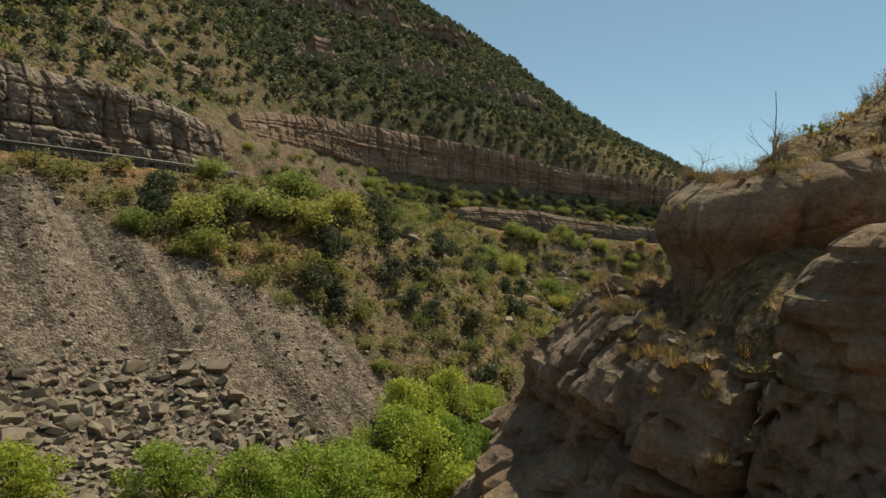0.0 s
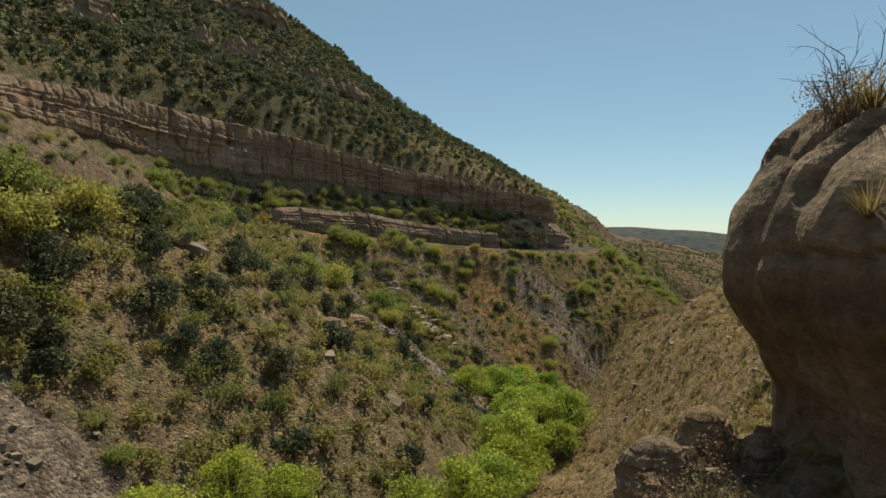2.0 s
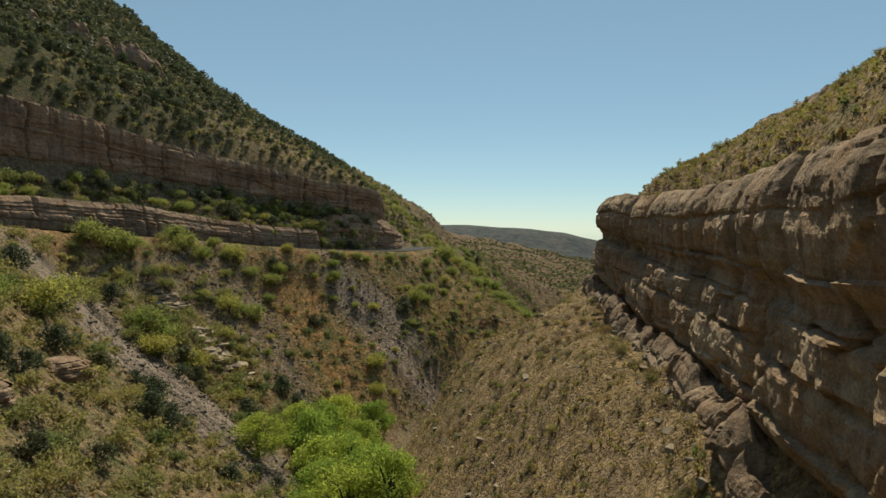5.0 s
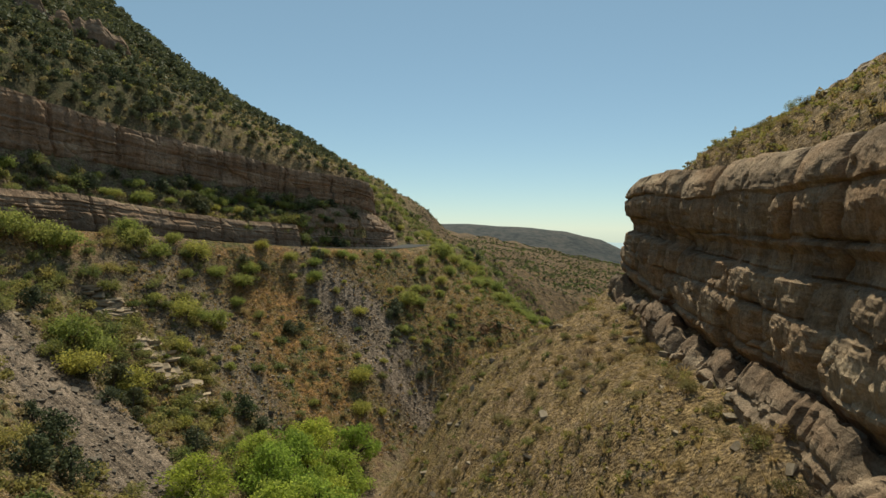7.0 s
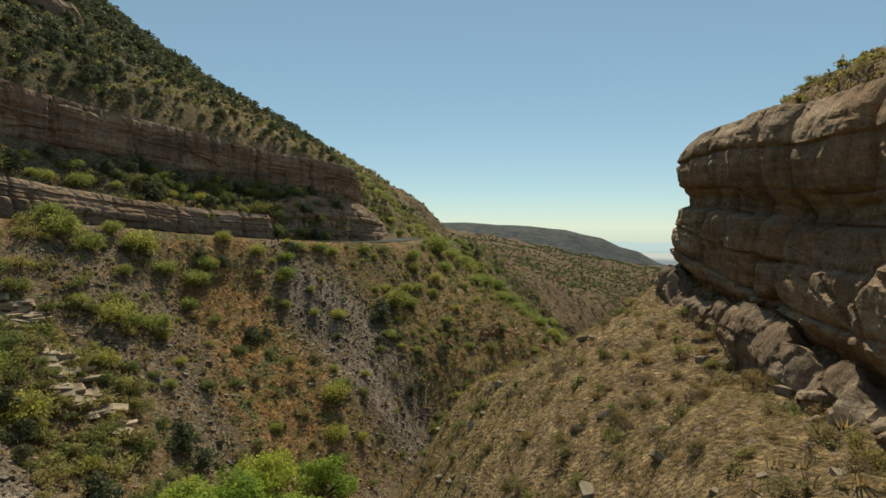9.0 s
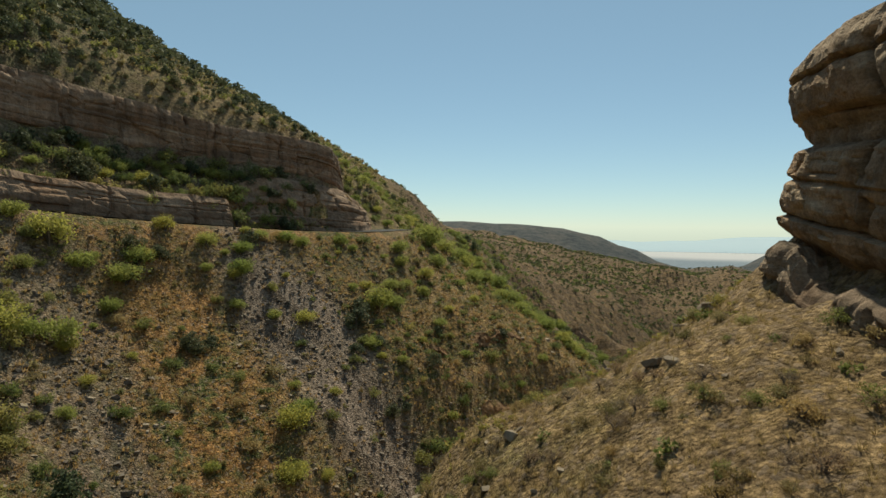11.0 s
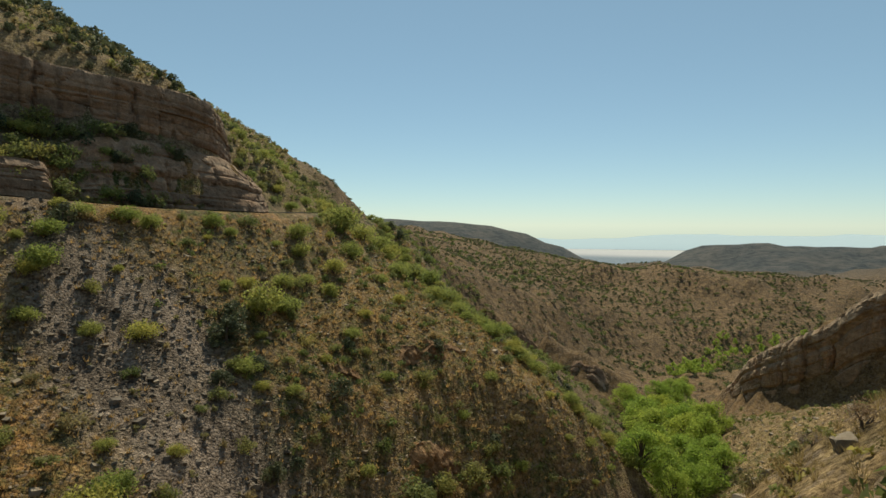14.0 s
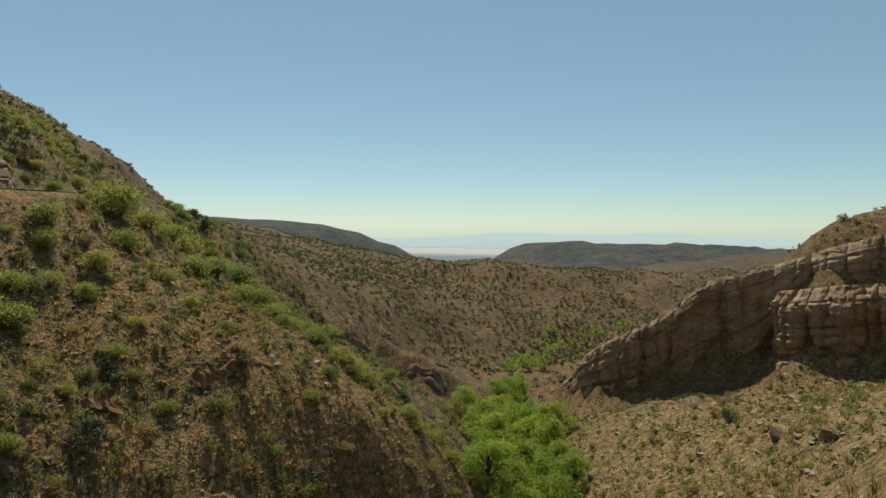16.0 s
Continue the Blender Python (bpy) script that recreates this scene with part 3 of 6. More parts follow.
def zones(x, y):
    """How much of each kind of soil lies at a place, and how much distance haze is coloured in."""
    n = fbm(x / 12, y / 12, seed=21)
    m = fbm(x / 4, y / 4, seed=22)
    scree = smooth(-1.5, 1.0, side_of(x, y, SCREE_EDGE) + 1.2 * m) * smooth(2, 5, -side_of(x, y, CREEK)) * (1 - smooth(51, 56, y))
    talus = np.maximum(scree, blob(x, y, 20.5, 109, 6.8, 20, 38))        # grey chute by the gully
    talus = np.maximum(talus, blob(x, y, 61, 141.5, 6.4, 15, 23))      # grey chute below the road
    talus = np.maximum(talus, 0.6 * blob(x, y, 34, 139, 8, 11, 20))
    talus = np.maximum(talus, 0.7 * blob(x, y, 38.5, 130, 3.5, 9, 20))
    orange = np.maximum(blob(x, y, 47.6, 138, 7.4, 16, 10), 0.7 * blob(x, y, -18, 52, 12, 5, 60))
    red = blob(x, y, -17.5, 96, 6.5, 22, -22)                        # bare red-brown slide under the cliff
    road, _ = line_distance(x, y, ROAD)
    orange = np.maximum(orange, (1 - smooth(5, 8.0, road)) * 0.85 * (1 - smooth(76, 88, x)))
    south = smooth(-5, 6, side_of(x, y, CREEK))
    far_off = np.hypot(x - 50, y - 100)
    dry = np.clip(south * 0.75 + 0.55 * n, 0, 1) * (1 - 0.6 * smooth(120, 300, far_off))
    green = np.clip(0.75 - 0.6 * south + 0.7 * n + 0.4 * m, 0, 1)
    sea = np.hypot(x - 60, y - 100)
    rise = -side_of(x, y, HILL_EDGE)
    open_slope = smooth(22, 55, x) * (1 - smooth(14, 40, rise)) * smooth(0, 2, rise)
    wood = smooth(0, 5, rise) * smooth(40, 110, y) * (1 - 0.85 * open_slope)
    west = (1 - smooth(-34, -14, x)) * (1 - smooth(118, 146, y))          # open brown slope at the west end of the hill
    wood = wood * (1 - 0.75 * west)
    dry = np.maximum(dry, 0.7 * np.maximum(open_slope, west * (0.7 + 0.6 * n)))
    dry = np.maximum(dry, 0.7 * blob(x, y, 12, 92, 17, 42, -22, 0.5) * (0.8 + 0.6 * m))
    # no wood on the spur: dark scrub and its shade, put into the ground colour
    wood = np.maximum(wood, 0.4 * blob(x, y, 70, 150, 12, 15, 20, 0.5) * (0.6 + 0.8 * m))
    dry = np.maximum(dry, 0.85 * blob(x, y, 90, 148, 22, 18, 20, 0.5))
    dry = np.maximum(dry, 0.8 * blob(x, y, 52, 142, 26, 14, 20, 0.5) * (0.8 + 0.6 * m))
    orange = np.maximum(orange, 0.45 * blob(x, y, 84, 146, 18, 10, 10, 0.5) * (0.7 + 0.9 * n))
    green = np.maximum(green * (1 - 0.6 * open_slope), wood)
    return {"red": red, "wood": wood, "gravel": talus, "orange": np.clip(orange * (1 - talus), 0, 1), "dry": np.clip(dry, 0, 1), "green": green,
            "middle": 0.85 * smooth(75, 120, far_off) * smooth(100, 125, x), "far": smooth(330, 800, far_off) * (1 - smooth(1350, 1750, sea)), "hazy_basin": smooth(1350, 1750, sea), "sand": smooth(2900, 3500, sea)}


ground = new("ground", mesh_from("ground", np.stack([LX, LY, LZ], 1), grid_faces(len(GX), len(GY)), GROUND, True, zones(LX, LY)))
tagged(ground, "canyon ground of dry grass, earth and grey scree", "ground", kind="structure")


# ---- cliffs ----
NEAR_ROCK = []


def surface_z(x, y):
    """Height of whatever lies on top at a place near the wall: soil or rock."""
    z = float(ground_z(x, y)[0])
    for tree in NEAR_ROCK:
        hit = tree.ray_cast(Vector((x, y, 60.0)), Vector((0, 0, -1)))[0]
        if hit:
            z = max(z, hit.z)
    return z


def ledge_z(x, y):
    """Height of the rock ledge under the overhang."""
    hit = NEAR_ROCK[-1].ray_cast(Vector((x, y, 29.4)), Vector((0, 0, -1)))[0]
    return hit.z if hit else 27.6


def shatter(u, v, seed, tilt=0.7):
    """Blocks of broken rock on a face: each block's own stand and slant, and the distance to its edge."""
    iu, iv = np.floor(u), np.floor(v)
    best, second = np.full(u.shape, 9.0), np.full(u.shape, 9.0)
    level = np.zeros(u.shape)
    for du in (-1, 0, 1):
        for dv in (-1, 0, 1):
            a, b = iu + du, iv + dv
            zero = np.zeros_like(a)
            cu, cv = a + 0.5 + 0.38 * lattice(a, b, zero, seed), b + 0.5 + 0.42 * lattice(a, b, zero + 1, seed)
            r = np.maximum(np.abs(u - cu), np.abs(v - cv)) + 0.15 * (np.abs(u - cu) + np.abs(v - cv))
            flat = 0.6 * lattice(a, b, zero + 2, seed) + tilt * ((u - cu) * lattice(a, b, zero + 3, seed) + (v - cv) * lattice(a, b, zero + 4, seed))
            first = r < best
            second = np.where(first, best, np.minimum(second, r))
            level = np.where(first, flat, level)
            best = np.where(first, r, best)
    return level, second - best


def cliff(name, label, line, side, step, rows, profile, mat, seed, joint=4.0, lumps=0.5, sink=1.2, cap=4.0, beds=7, bed_depth=0.35, taper=0.0, ragged=0.0, flute=0.1, blocks=(0.0, 3.0, 2.0), pillow=0.0, crest=0.35, cap_rows=3, cap_rough=0.12, groove_depth=0.28, lean=None, calm=None):
    """A bedded rock face along a plan line: stepped beds, sharp joints, blocks, flutes, and a top that runs back under the soil."""
    pts, s = resample(rounded(line, 2), step)
    d = np.gradient(pts[:, :2], axis=0)
    d /= np.linalg.norm(d, axis=1)[:, None]
    k = max(1, int(1.6 / step))
    kern = np.ones(2 * k + 1) / (2 * k + 1)
    d = np.stack([np.convolve(np.pad(d[:, i], k, mode="edge"), kern, "valid") for i in (0, 1)], 1)
    d /= np.linalg.norm(d, axis=1)[:, None]
    out = np.stack([d[:, 1], -d[:, 0]], 1) * side
    rng = np.random.RandomState(seed)
    v = np.linspace(0, 1, rows)
    S, V = np.meshgrid(s, v, indexing="ij")
    H = (pts[:, 3] - pts[:, 2])[:, None]
    if ragged:
        H = H * np.clip(1 - ragged * (0.6 - 2.2 * fbm(s / 5, s * 0, seed=seed + 30, octaves=3)), 0.1, 1.15)[:, None]
    Z = V * H
    fade = np.clip(H / 9, 0.3, 1) ** 0.6
    pv, po = np.array(profile).T
    push = np.interp(V, pv, po)
    # beds of uneven thickness, each standing out or back, with a groove between
    edges = np.concatenate([[0], np.cumsum(rng.uniform(0.35, 1.8, beds))])
    edges /= edges[-1]
    Vw = np.clip(V + 0.018 * fbm(S / 11, V * 2, seed=seed + 1), 0, 1)
    bed = np.clip(np.searchsorted(edges, Vw, side="right") - 1, 0, beds - 1)
    near_edge = np.minimum(Vw - edges[bed], edges[bed + 1] - Vw) * H
    push = push + rng.uniform(-1, 1, beds)[bed] * bed_depth * 0.8 + bed_depth * 0.7 * vnoise(S / 13, bed * 3.3, seed=seed + 2)
    groove = np.exp(-(near_edge / max(0.1, 0.6 * float(np.mean(H)) / rows)) ** 2) * smooth(-0.5, 0.3, vnoise(S / 6, bed * 5.1, seed=seed + 5))
    push = push - groove * groove_depth
    # joints at uneven distances, each through part of the height
    at, where_j = rng.uniform(0, joint), []
    while at < s[-1]:
        where_j.append(at)
        at += joint * rng.choice([0.35, 0.7, 1.0, 1.6], p=[0.2, 0.3, 0.3, 0.2]) * rng.uniform(0.8, 1.25)
    bend = 0.35 * fbm(S / 9, Z / 3, seed=seed + 3) + 0.05 * fbm(S, Z / 0.6, seed=seed + 4)
    T = S + bend * joint * 0.5
    group = np.minimum(bed * 3 // max(1, beds), 2)
    block = np.searchsorted(np.array(where_j), T)
    push = push + lattice(block.astype(float), group.astype(float), np.zeros_like(T), seed) * bed_depth * 0.75
    width = max(0.07, step * 0.75)
    for a in where_j:
        lo, hi = np.sort(rng.uniform(-0.2, 1.25, 2))
        if hi - lo < 0.3:
            hi = lo + 0.45
        near = np.abs(T - a)
        push = push - np.where(near < 1.2, (np.exp(-(near / width) ** 2) * rng.uniform(0.2, 0.75) + np.exp(-(near / 0.45) ** 2) * 0.1) * smooth(lo - 0.04, lo + 0.04, V) * (1 - smooth(hi - 0.04, hi + 0.04, V)), 0)
    # weathering: swells, flutes that run down the face, thin bedding and chips
    push = push + lumps * (0.6 * fbm(S / 9, Z / 6, seed=seed + 7) + 0.3 * fbm(S / 2.2, Z / 2, seed=seed + 8, octaves=3))
    push = push + flute * vnoise(S / 0.9, Z / 7, seed=seed + 9) + 0.06 * vnoise(S / 9, Z / 0.3, seed=seed + 21) * smooth(-0.1, 0.5, vnoise(S / 12, Z / 2.2, seed=seed + 23))
    push = push - (0.1 + 0.12 * lumps) * np.abs(fbm(S / 0.8, Z / 0.6, seed=seed + 20, octaves=3))
    if lean:
        push = push + (lean[0] + (lean[1] - lean[0]) * smooth(lean[2], lean[3], S)) * (V - 0.4)
    if blocks[0]:
        su = S / blocks[1] + 0.12 * fbm(S / 4, Z / 4, seed=seed + 41)
        sv = Z / blocks[2] + 0.12 * fbm(S / 4, Z / 4, seed=seed + 42) + 0.37 * np.floor(su)
        level, edge = shatter(su, sv, seed + 40)
        small, rim = shatter(su * 2.7 + 0.4, sv * 2.3, seed + 43)
        rough = blocks[0] * (1 - 0.65 * smooth(calm - 0.05, calm + 0.05, V) if calm else 1)
        push = push + rough * (level + 0.3 * small) - rough * (0.55 * np.exp(-(edge / 0.07) ** 2) + 0.2 * np.exp(-(rim / 0.1) ** 2))
    if pillow:
        gap = np.full(T.shape, 9.0)
        for a in where_j:
            gap = np.minimum(gap, np.abs(T - a))
        push = push - pillow * np.exp(-gap / 0.5)
    push = push * fade
    low = 1 - smooth(4, 7, H)
    push = push - smooth(0.84, 1.0, V) * crest * (1 + 1.6 * fbm(S / 2.4, V, seed=seed + 22)) * fade - low * (smooth(0.35, 1.0, V) ** 2 * 0.2 * H)
    ends = np.minimum(smooth(0, taper, s) if taper else 1, smooth(0, taper, s[-1] - s) if taper else 1)
    ends = (np.ones(len(s)) * ends)[:, None]
    x = pts[:, 0][:, None] + out[:, 0][:, None] * (push - 2.5 * (1 - ends))
    y = pts[:, 1][:, None] + out[:, 1][:, None] * (push - 2.5 * (1 - ends))
    z = pts[:, 2][:, None] - sink * (1 - V) + Z * (0.25 + 0.75 * ends) + 0.12 * fbm(S / 3, Z / 2, seed=seed + 12) * V + 0.45 * lumps * fbm(S / 5, S * 0, seed=seed + 13) * V
    # the top goes back under the soil
    back = []
    for e in np.linspace(0, 1, cap_rows + 1)[1:]:
        bx = x[:, -1] - out[:, 0] * cap * e
        by = y[:, -1] - out[:, 1] * cap * e
        bz = z[:, -1] * (1 - e) + (ground_z(bx, by) - 0.5) * e + cap_rough * (fbm(bx / 1.2, by / 1.2, seed=seed + 14) + (0.7 * shatter(bx / 0.55, by / 0.55, seed + 15)[0] + 0.4 * fbm(bx / 0.3, by / 0.3, seed=seed + 16, octaves=2) if cap_rows > 3 else 0))
        back.append(np.stack([bx, by, bz], 1)[:, None])
    verts = np.concatenate([np.stack([x, y, z], 2)] + back, 1)
    faces = grid_faces(len(s), rows + cap_rows)
    if side > 0:
        faces = faces[:, ::-1]
    if name in ("wall_south", "ledge_south"):
        NEAR_ROCK.append(BVHTree.FromPolygons([tuple(p) for p in verts.reshape(-1, 3).tolist()], faces.tolist()))
    ob = new(name, mesh_from(name, verts.reshape(-1, 3), faces, mat, False))
    return tagged(ob, label, "cliff", kind="structure")


cliff("cliff_north", "long tan limestone cliff band above the road", CLIFF_NORTH, 1, 0.24, 64, [(0, -3.8), (0.18, -3.4), (0.3, -0.1), (0.34, 0.1), (0.5, 0.15), (0.66, 0.3), (0.69, 0.05), (0.75, 0.35), (0.92, 0.25), (1, 0.1)], ROCK_FAR, 11, joint=4.4, beds=9, lumps=0.22, bed_depth=0.2, taper=2.0, blocks=(0.34, 6.5, 4.2), crest=0.1, cap=2.0, groove_depth=0.12, flute=0.18)
cliff("cliff_lower", "low dark rock band cut beside the road", CLIFF_LOWER, 1, 0.26, 32, [(0, 0), (0.5, 0.2), (0.8, 0.1), (1, -0.4)], ROCK_FAR, 23, joint=5.0, beds=6, lumps=0.35, bed_depth=0.22, taper=3.0, blocks=(0.35, 4.2, 1.6), crest=0.1, cap=1.3)
cliff("cliff_west", "grey broken limestone cliff above the scree", CLIFF_WEST, 1, 0.16, 64, [(0, 1.6), (0.12, 1.5), (0.16, 0.9), (0.42, 0.8), (0.46, 0.1), (0.7, 0.0), (0.9, -0.1), (1, -0.5)], ROCK_WEST, 37, joint=2.6, beds=6, lumps=0.6, taper=2.5, bed_depth=0.3, blocks=(0.5, 1.9, 1.7), crest=0.25, flute=0.2, groove_depth=0.2)
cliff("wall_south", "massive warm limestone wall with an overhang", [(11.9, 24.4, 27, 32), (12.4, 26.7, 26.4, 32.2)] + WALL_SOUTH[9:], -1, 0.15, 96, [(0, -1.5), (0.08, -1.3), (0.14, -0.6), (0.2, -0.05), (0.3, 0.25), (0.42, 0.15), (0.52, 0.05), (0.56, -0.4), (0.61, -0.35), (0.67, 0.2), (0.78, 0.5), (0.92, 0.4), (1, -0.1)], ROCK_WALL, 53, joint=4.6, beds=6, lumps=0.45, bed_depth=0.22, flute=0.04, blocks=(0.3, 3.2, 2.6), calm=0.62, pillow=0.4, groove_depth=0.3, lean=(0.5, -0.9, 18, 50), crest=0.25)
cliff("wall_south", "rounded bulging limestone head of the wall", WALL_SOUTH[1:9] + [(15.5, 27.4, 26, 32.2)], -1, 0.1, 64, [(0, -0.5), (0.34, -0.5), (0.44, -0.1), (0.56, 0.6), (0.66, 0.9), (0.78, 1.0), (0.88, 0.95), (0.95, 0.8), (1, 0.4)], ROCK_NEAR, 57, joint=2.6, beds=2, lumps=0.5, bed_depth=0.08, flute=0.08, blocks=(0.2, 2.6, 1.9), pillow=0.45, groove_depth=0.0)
cliff("ledge_south", "dark broken rock ledge below the wall", LEDGE_SOUTH, -1, 0.12, 84, [(0, 4.6), (0.4, 3.7), (0.58, 2.7), (0.66, 2.4), (0.75, 1.4), (0.86, 0.8), (0.93, 0.35), (1, -0.1)], ROCK_SHADED, 71, joint=2.0, beds=8, lumps=0.8, cap=3.6, bed_depth=0.22, blocks=(0.45, 1.3, 1.1), crest=0.15, cap_rows=30, cap_rough=0.35)
RIM_LINE = [(38, 37.6), (45.2, 46.8), (49.4, 51.8), (54.6, 58.7), (61.2, 68), (64.4, 72.4), (68.3, 77.6)]
SHELF_LINE = offset_line(rounded(WALL_SOUTH[10:18], 1), -1, -1.5)
cliff("shelf_south", "broken shelf of rounded rock at the wall foot", [(a, b, c - 0.9, c + 0.75) for a, b, c, d in SHELF_LINE], -1, 0.16, 30, [(0, 0.4), (0.5, 0.3), (1, -0.5)], ROCK_SHADED, 59, joint=2.8, beds=3, lumps=0.8, cap=2.0, taper=2.0, ragged=0.9, bed_depth=0.3, blocks=(0.45, 1.7, 1.3), crest=0.35, pillow=0.3, cap_rows=8, cap_rough=0.4)
cliff("cliff_lower", "tall banded rock under the end of the cliff", CLIFF_END, 1, 0.26, 36, [(0, 0), (0.2, -0.3), (0.55, -1.5), (0.62, -1.3), (0.85, -2.5), (1, -3.4)], ROCK_FAR, 29, joint=5.0, beds=7, lumps=0.3, bed_depth=0.2, taper=2.5, blocks=(0.3, 4.6, 2.0), crest=0.1, cap=1.0)
cliff("cliff_east", "rounded tan limestone cliff over the creek bend", CLIFF_EAST, -1, 0.25, 60, [(0, -0.9), (0.1, -0.9), (0.16, -0.1), (0.36, 0.1), (0.4, -0.2), (0.44, 0.25), (0.7, 0.35), (0.75, 0.0), (0.8, 0.3), (0.95, 0.2), (1, -0.2)], ROCK_EAST, 89, joint=4.6, beds=4, lumps=0.35, taper=1.5, blocks=(0.35, 4.4, 6.5), bed_depth=0.16, crest=0.25, pillow=0.35, groove_depth=0.2, cap=3.0)
cliff("cliff_east", "lower tier of rounded limestone blocks over the slope", CLIFF_EAST_NEAR, -1, 0.2, 44, [(0, 0.9), (0.14, 0.8), (0.18, -0.3), (0.35, 0.2), (0.6, 0.4), (0.85, 0.3), (1, -0.3)], ROCK_EAST, 93, joint=2.6, beds=5, lumps=0.6, taper=1.0, blocks=(0.45, 2.2, 2.4), bed_depth=0.2, crest=0.3, pillow=0.4, cap=3.0)


def on_ground(plan, low, high):
    """A cliff line that follows the ground: foot and rim above it."""
    p = np.array(plan, float)
    z = ground_z(p[:, 0], p[:, 1])
    return [(x, y, g + low, g + high) for (x, y), g in zip(plan, z)]


FLAT = [(0, -0.4), (0.3, 0.0), (0.6, 0.2), (1, -0.3)]
cliff("cliff_upper", "dark limestone step high on the wooded hillside", on_ground([(-36, 130), (-27, 142), (-17, 156), (-8, 172), (3, 184), (18, 192), (36, 200)], -1.0, 5.0), 1, 0.5, 18, FLAT, ROCK_FAR, 101, joint=6, beds=4, lumps=0.5, taper=6.0, cap=7.0, ragged=0.55)
cliff("cliff_upper", "broken rock step on the slope above the cliff", on_ground([(-44, 70), (-38, 80), (-33, 90), (-31, 100)], -0.6, 2.4), 1, 0.35, 14, FLAT, ROCK_FAR, 103, joint=3, beds=3, lumps=0.6, taper=4.0, cap=4.0, ragged=0.7)
cliff("ledge_rim", "broken rock rim along the crest above the wall", on_ground(RIM_LINE, -1.1, 0.9), -1, 0.2, 22, [(0, -0.2), (0.4, 0.2), (0.7, 0.4), (1, -0.2)], ROCK_NEAR, 113, joint=1.8, beds=3, lumps=0.6, taper=1.0, cap=2.5, ragged=0.4, blocks=(0.4, 1.6, 1.0))
cliff("ledge_spur", "thin broken rock ledge across the spur", on_ground([(75, 142.4), (77.5, 142.6), (80.4, 143.2), (84, 144), (87, 144), (90.5, 143.6)], -1.4, 1.2), 1, 0.16, 20, [(0, -0.5), (0.35, -0.5), (0.46, 0.35), (0.62, 0.4), (0.67, 0.05), (0.8, 0.45), (1, 0.1)], ROCK_ORANGE, 107, joint=1.3, beds=4, lumps=0.5, taper=1.2, cap=3.0, ragged=0.7, blocks=(0.45, 1.1, 0.35), cap_rows=6, cap_rough=0.3)
cliff("cliff_upper", "broken brown ledge on the steep slide", on_ground([(-20, 86), (-17.5, 93), (-15, 100)], -0.8, 0.9), 1, 0.25, 16, FLAT, ROCK_FAR, 137, joint=2, beds=3, lumps=0.7, taper=2.0, cap=3.0, ragged=0.9, blocks=(0.4, 1.6, 1.0))
cliff("cliff_upper", "dark limestone band near the top of the wooded hill", on_ground([(-60, 150), (-48, 166), (-36, 182), (-22, 200), (-6, 214), (12, 224)], -1.0, 7.0), 1, 0.6, 18, FLAT, ROCK_FAR, 141, joint=6, beds=4, lumps=0.5, taper=6.0, cap=8.0, ragged=0.4, blocks=(0.5, 5.0, 3.0))
cliff("cliff_side", "dark low cliff along the lower creek", CLIFF_SIDE, 1, 0.3, 26, FLAT, ROCK_FAR, 131, joint=3.0, beds=4, lumps=0.5, taper=3.0, cap=2.0, ragged=0.3, blocks=(0.4, 2.4, 2.0))
LEDGE_BEDS = [(0, -1.4), (0.3, -1.5), (0.46, -1.2), (0.52, 0.5), (0.62, 0.7), (0.68, 0.2), (0.76, 0.6), (0.9, 0.4), (1, -0.1)]
for run, low, high, seed in (([(69, 135.3), (72, 135.6), (76, 136), (80, 136.6), (84, 137.2), (87.5, 137.6)], -2.6, 1.5, 127), ([(90, 138), (93, 137.9), (96, 137.6), (98.5, 137.6)], -1.8, 1.3, 128), ([(94, 140.6), (97, 140.3), (100.5, 140.3), (104, 140.6)], -1.5, 1.2, 129), ([(86, 145.6), (89, 145.2), (92.5, 145)], -1.0, 1.0, 130)):
    cliff("cliff_undercut", "orange undercut rock ledge across the spur", on_ground(run, low, high), 1, 0.16, 30, LEDGE_BEDS, ROCK_ORANGE, seed, joint=2.2, beds=5, lumps=0.35, taper=1.5, cap=2.2, ragged=0.35, blocks=(0.25, 1.6, 0.5), cap_rows=6, cap_rough=0.2)


# ---- shapes of plants and stones ----
def tube(points, r0, r1, sides=5):
    """A tapered limb along points."""
    p = np.array(points, float)
    n = len(p)
    d = np.gradient(p, axis=0)
    d /= np.linalg.norm(d, axis=1)[:, None] + 1e-9
    a = np.cross(d, (0.3, 0.9, 0.2))
    a /= np.linalg.norm(a, axis=1)[:, None] + 1e-9
    b = np.cross(d, a)
    ang = np.linspace(0, 2 * np.pi, sides, endpoint=False)
    r = np.linspace(r0, r1, n)[:, None, None]
    v = p[:, None] + r * (a[:, None] * np.cos(ang)[None, :, None] + b[:, None] * np.sin(ang)[None, :, None])
    f = []
    for i in range(n - 1):
        for j in range(sides):
            k = (j + 1) % sides
            f.append((i * sides + j, i * sides + k, (i + 1) * sides + k, (i + 1) * sides + j))
    return v.reshape(-1, 3), np.array(f)


def joined(pieces):
    vs, fs, at = [], [], 0
    for v, f in pieces:
        vs.append(v)
        fs.append(np.asarray(f) + at)
        at += len(v)
    return np.concatenate(vs), np.concatenate(fs)


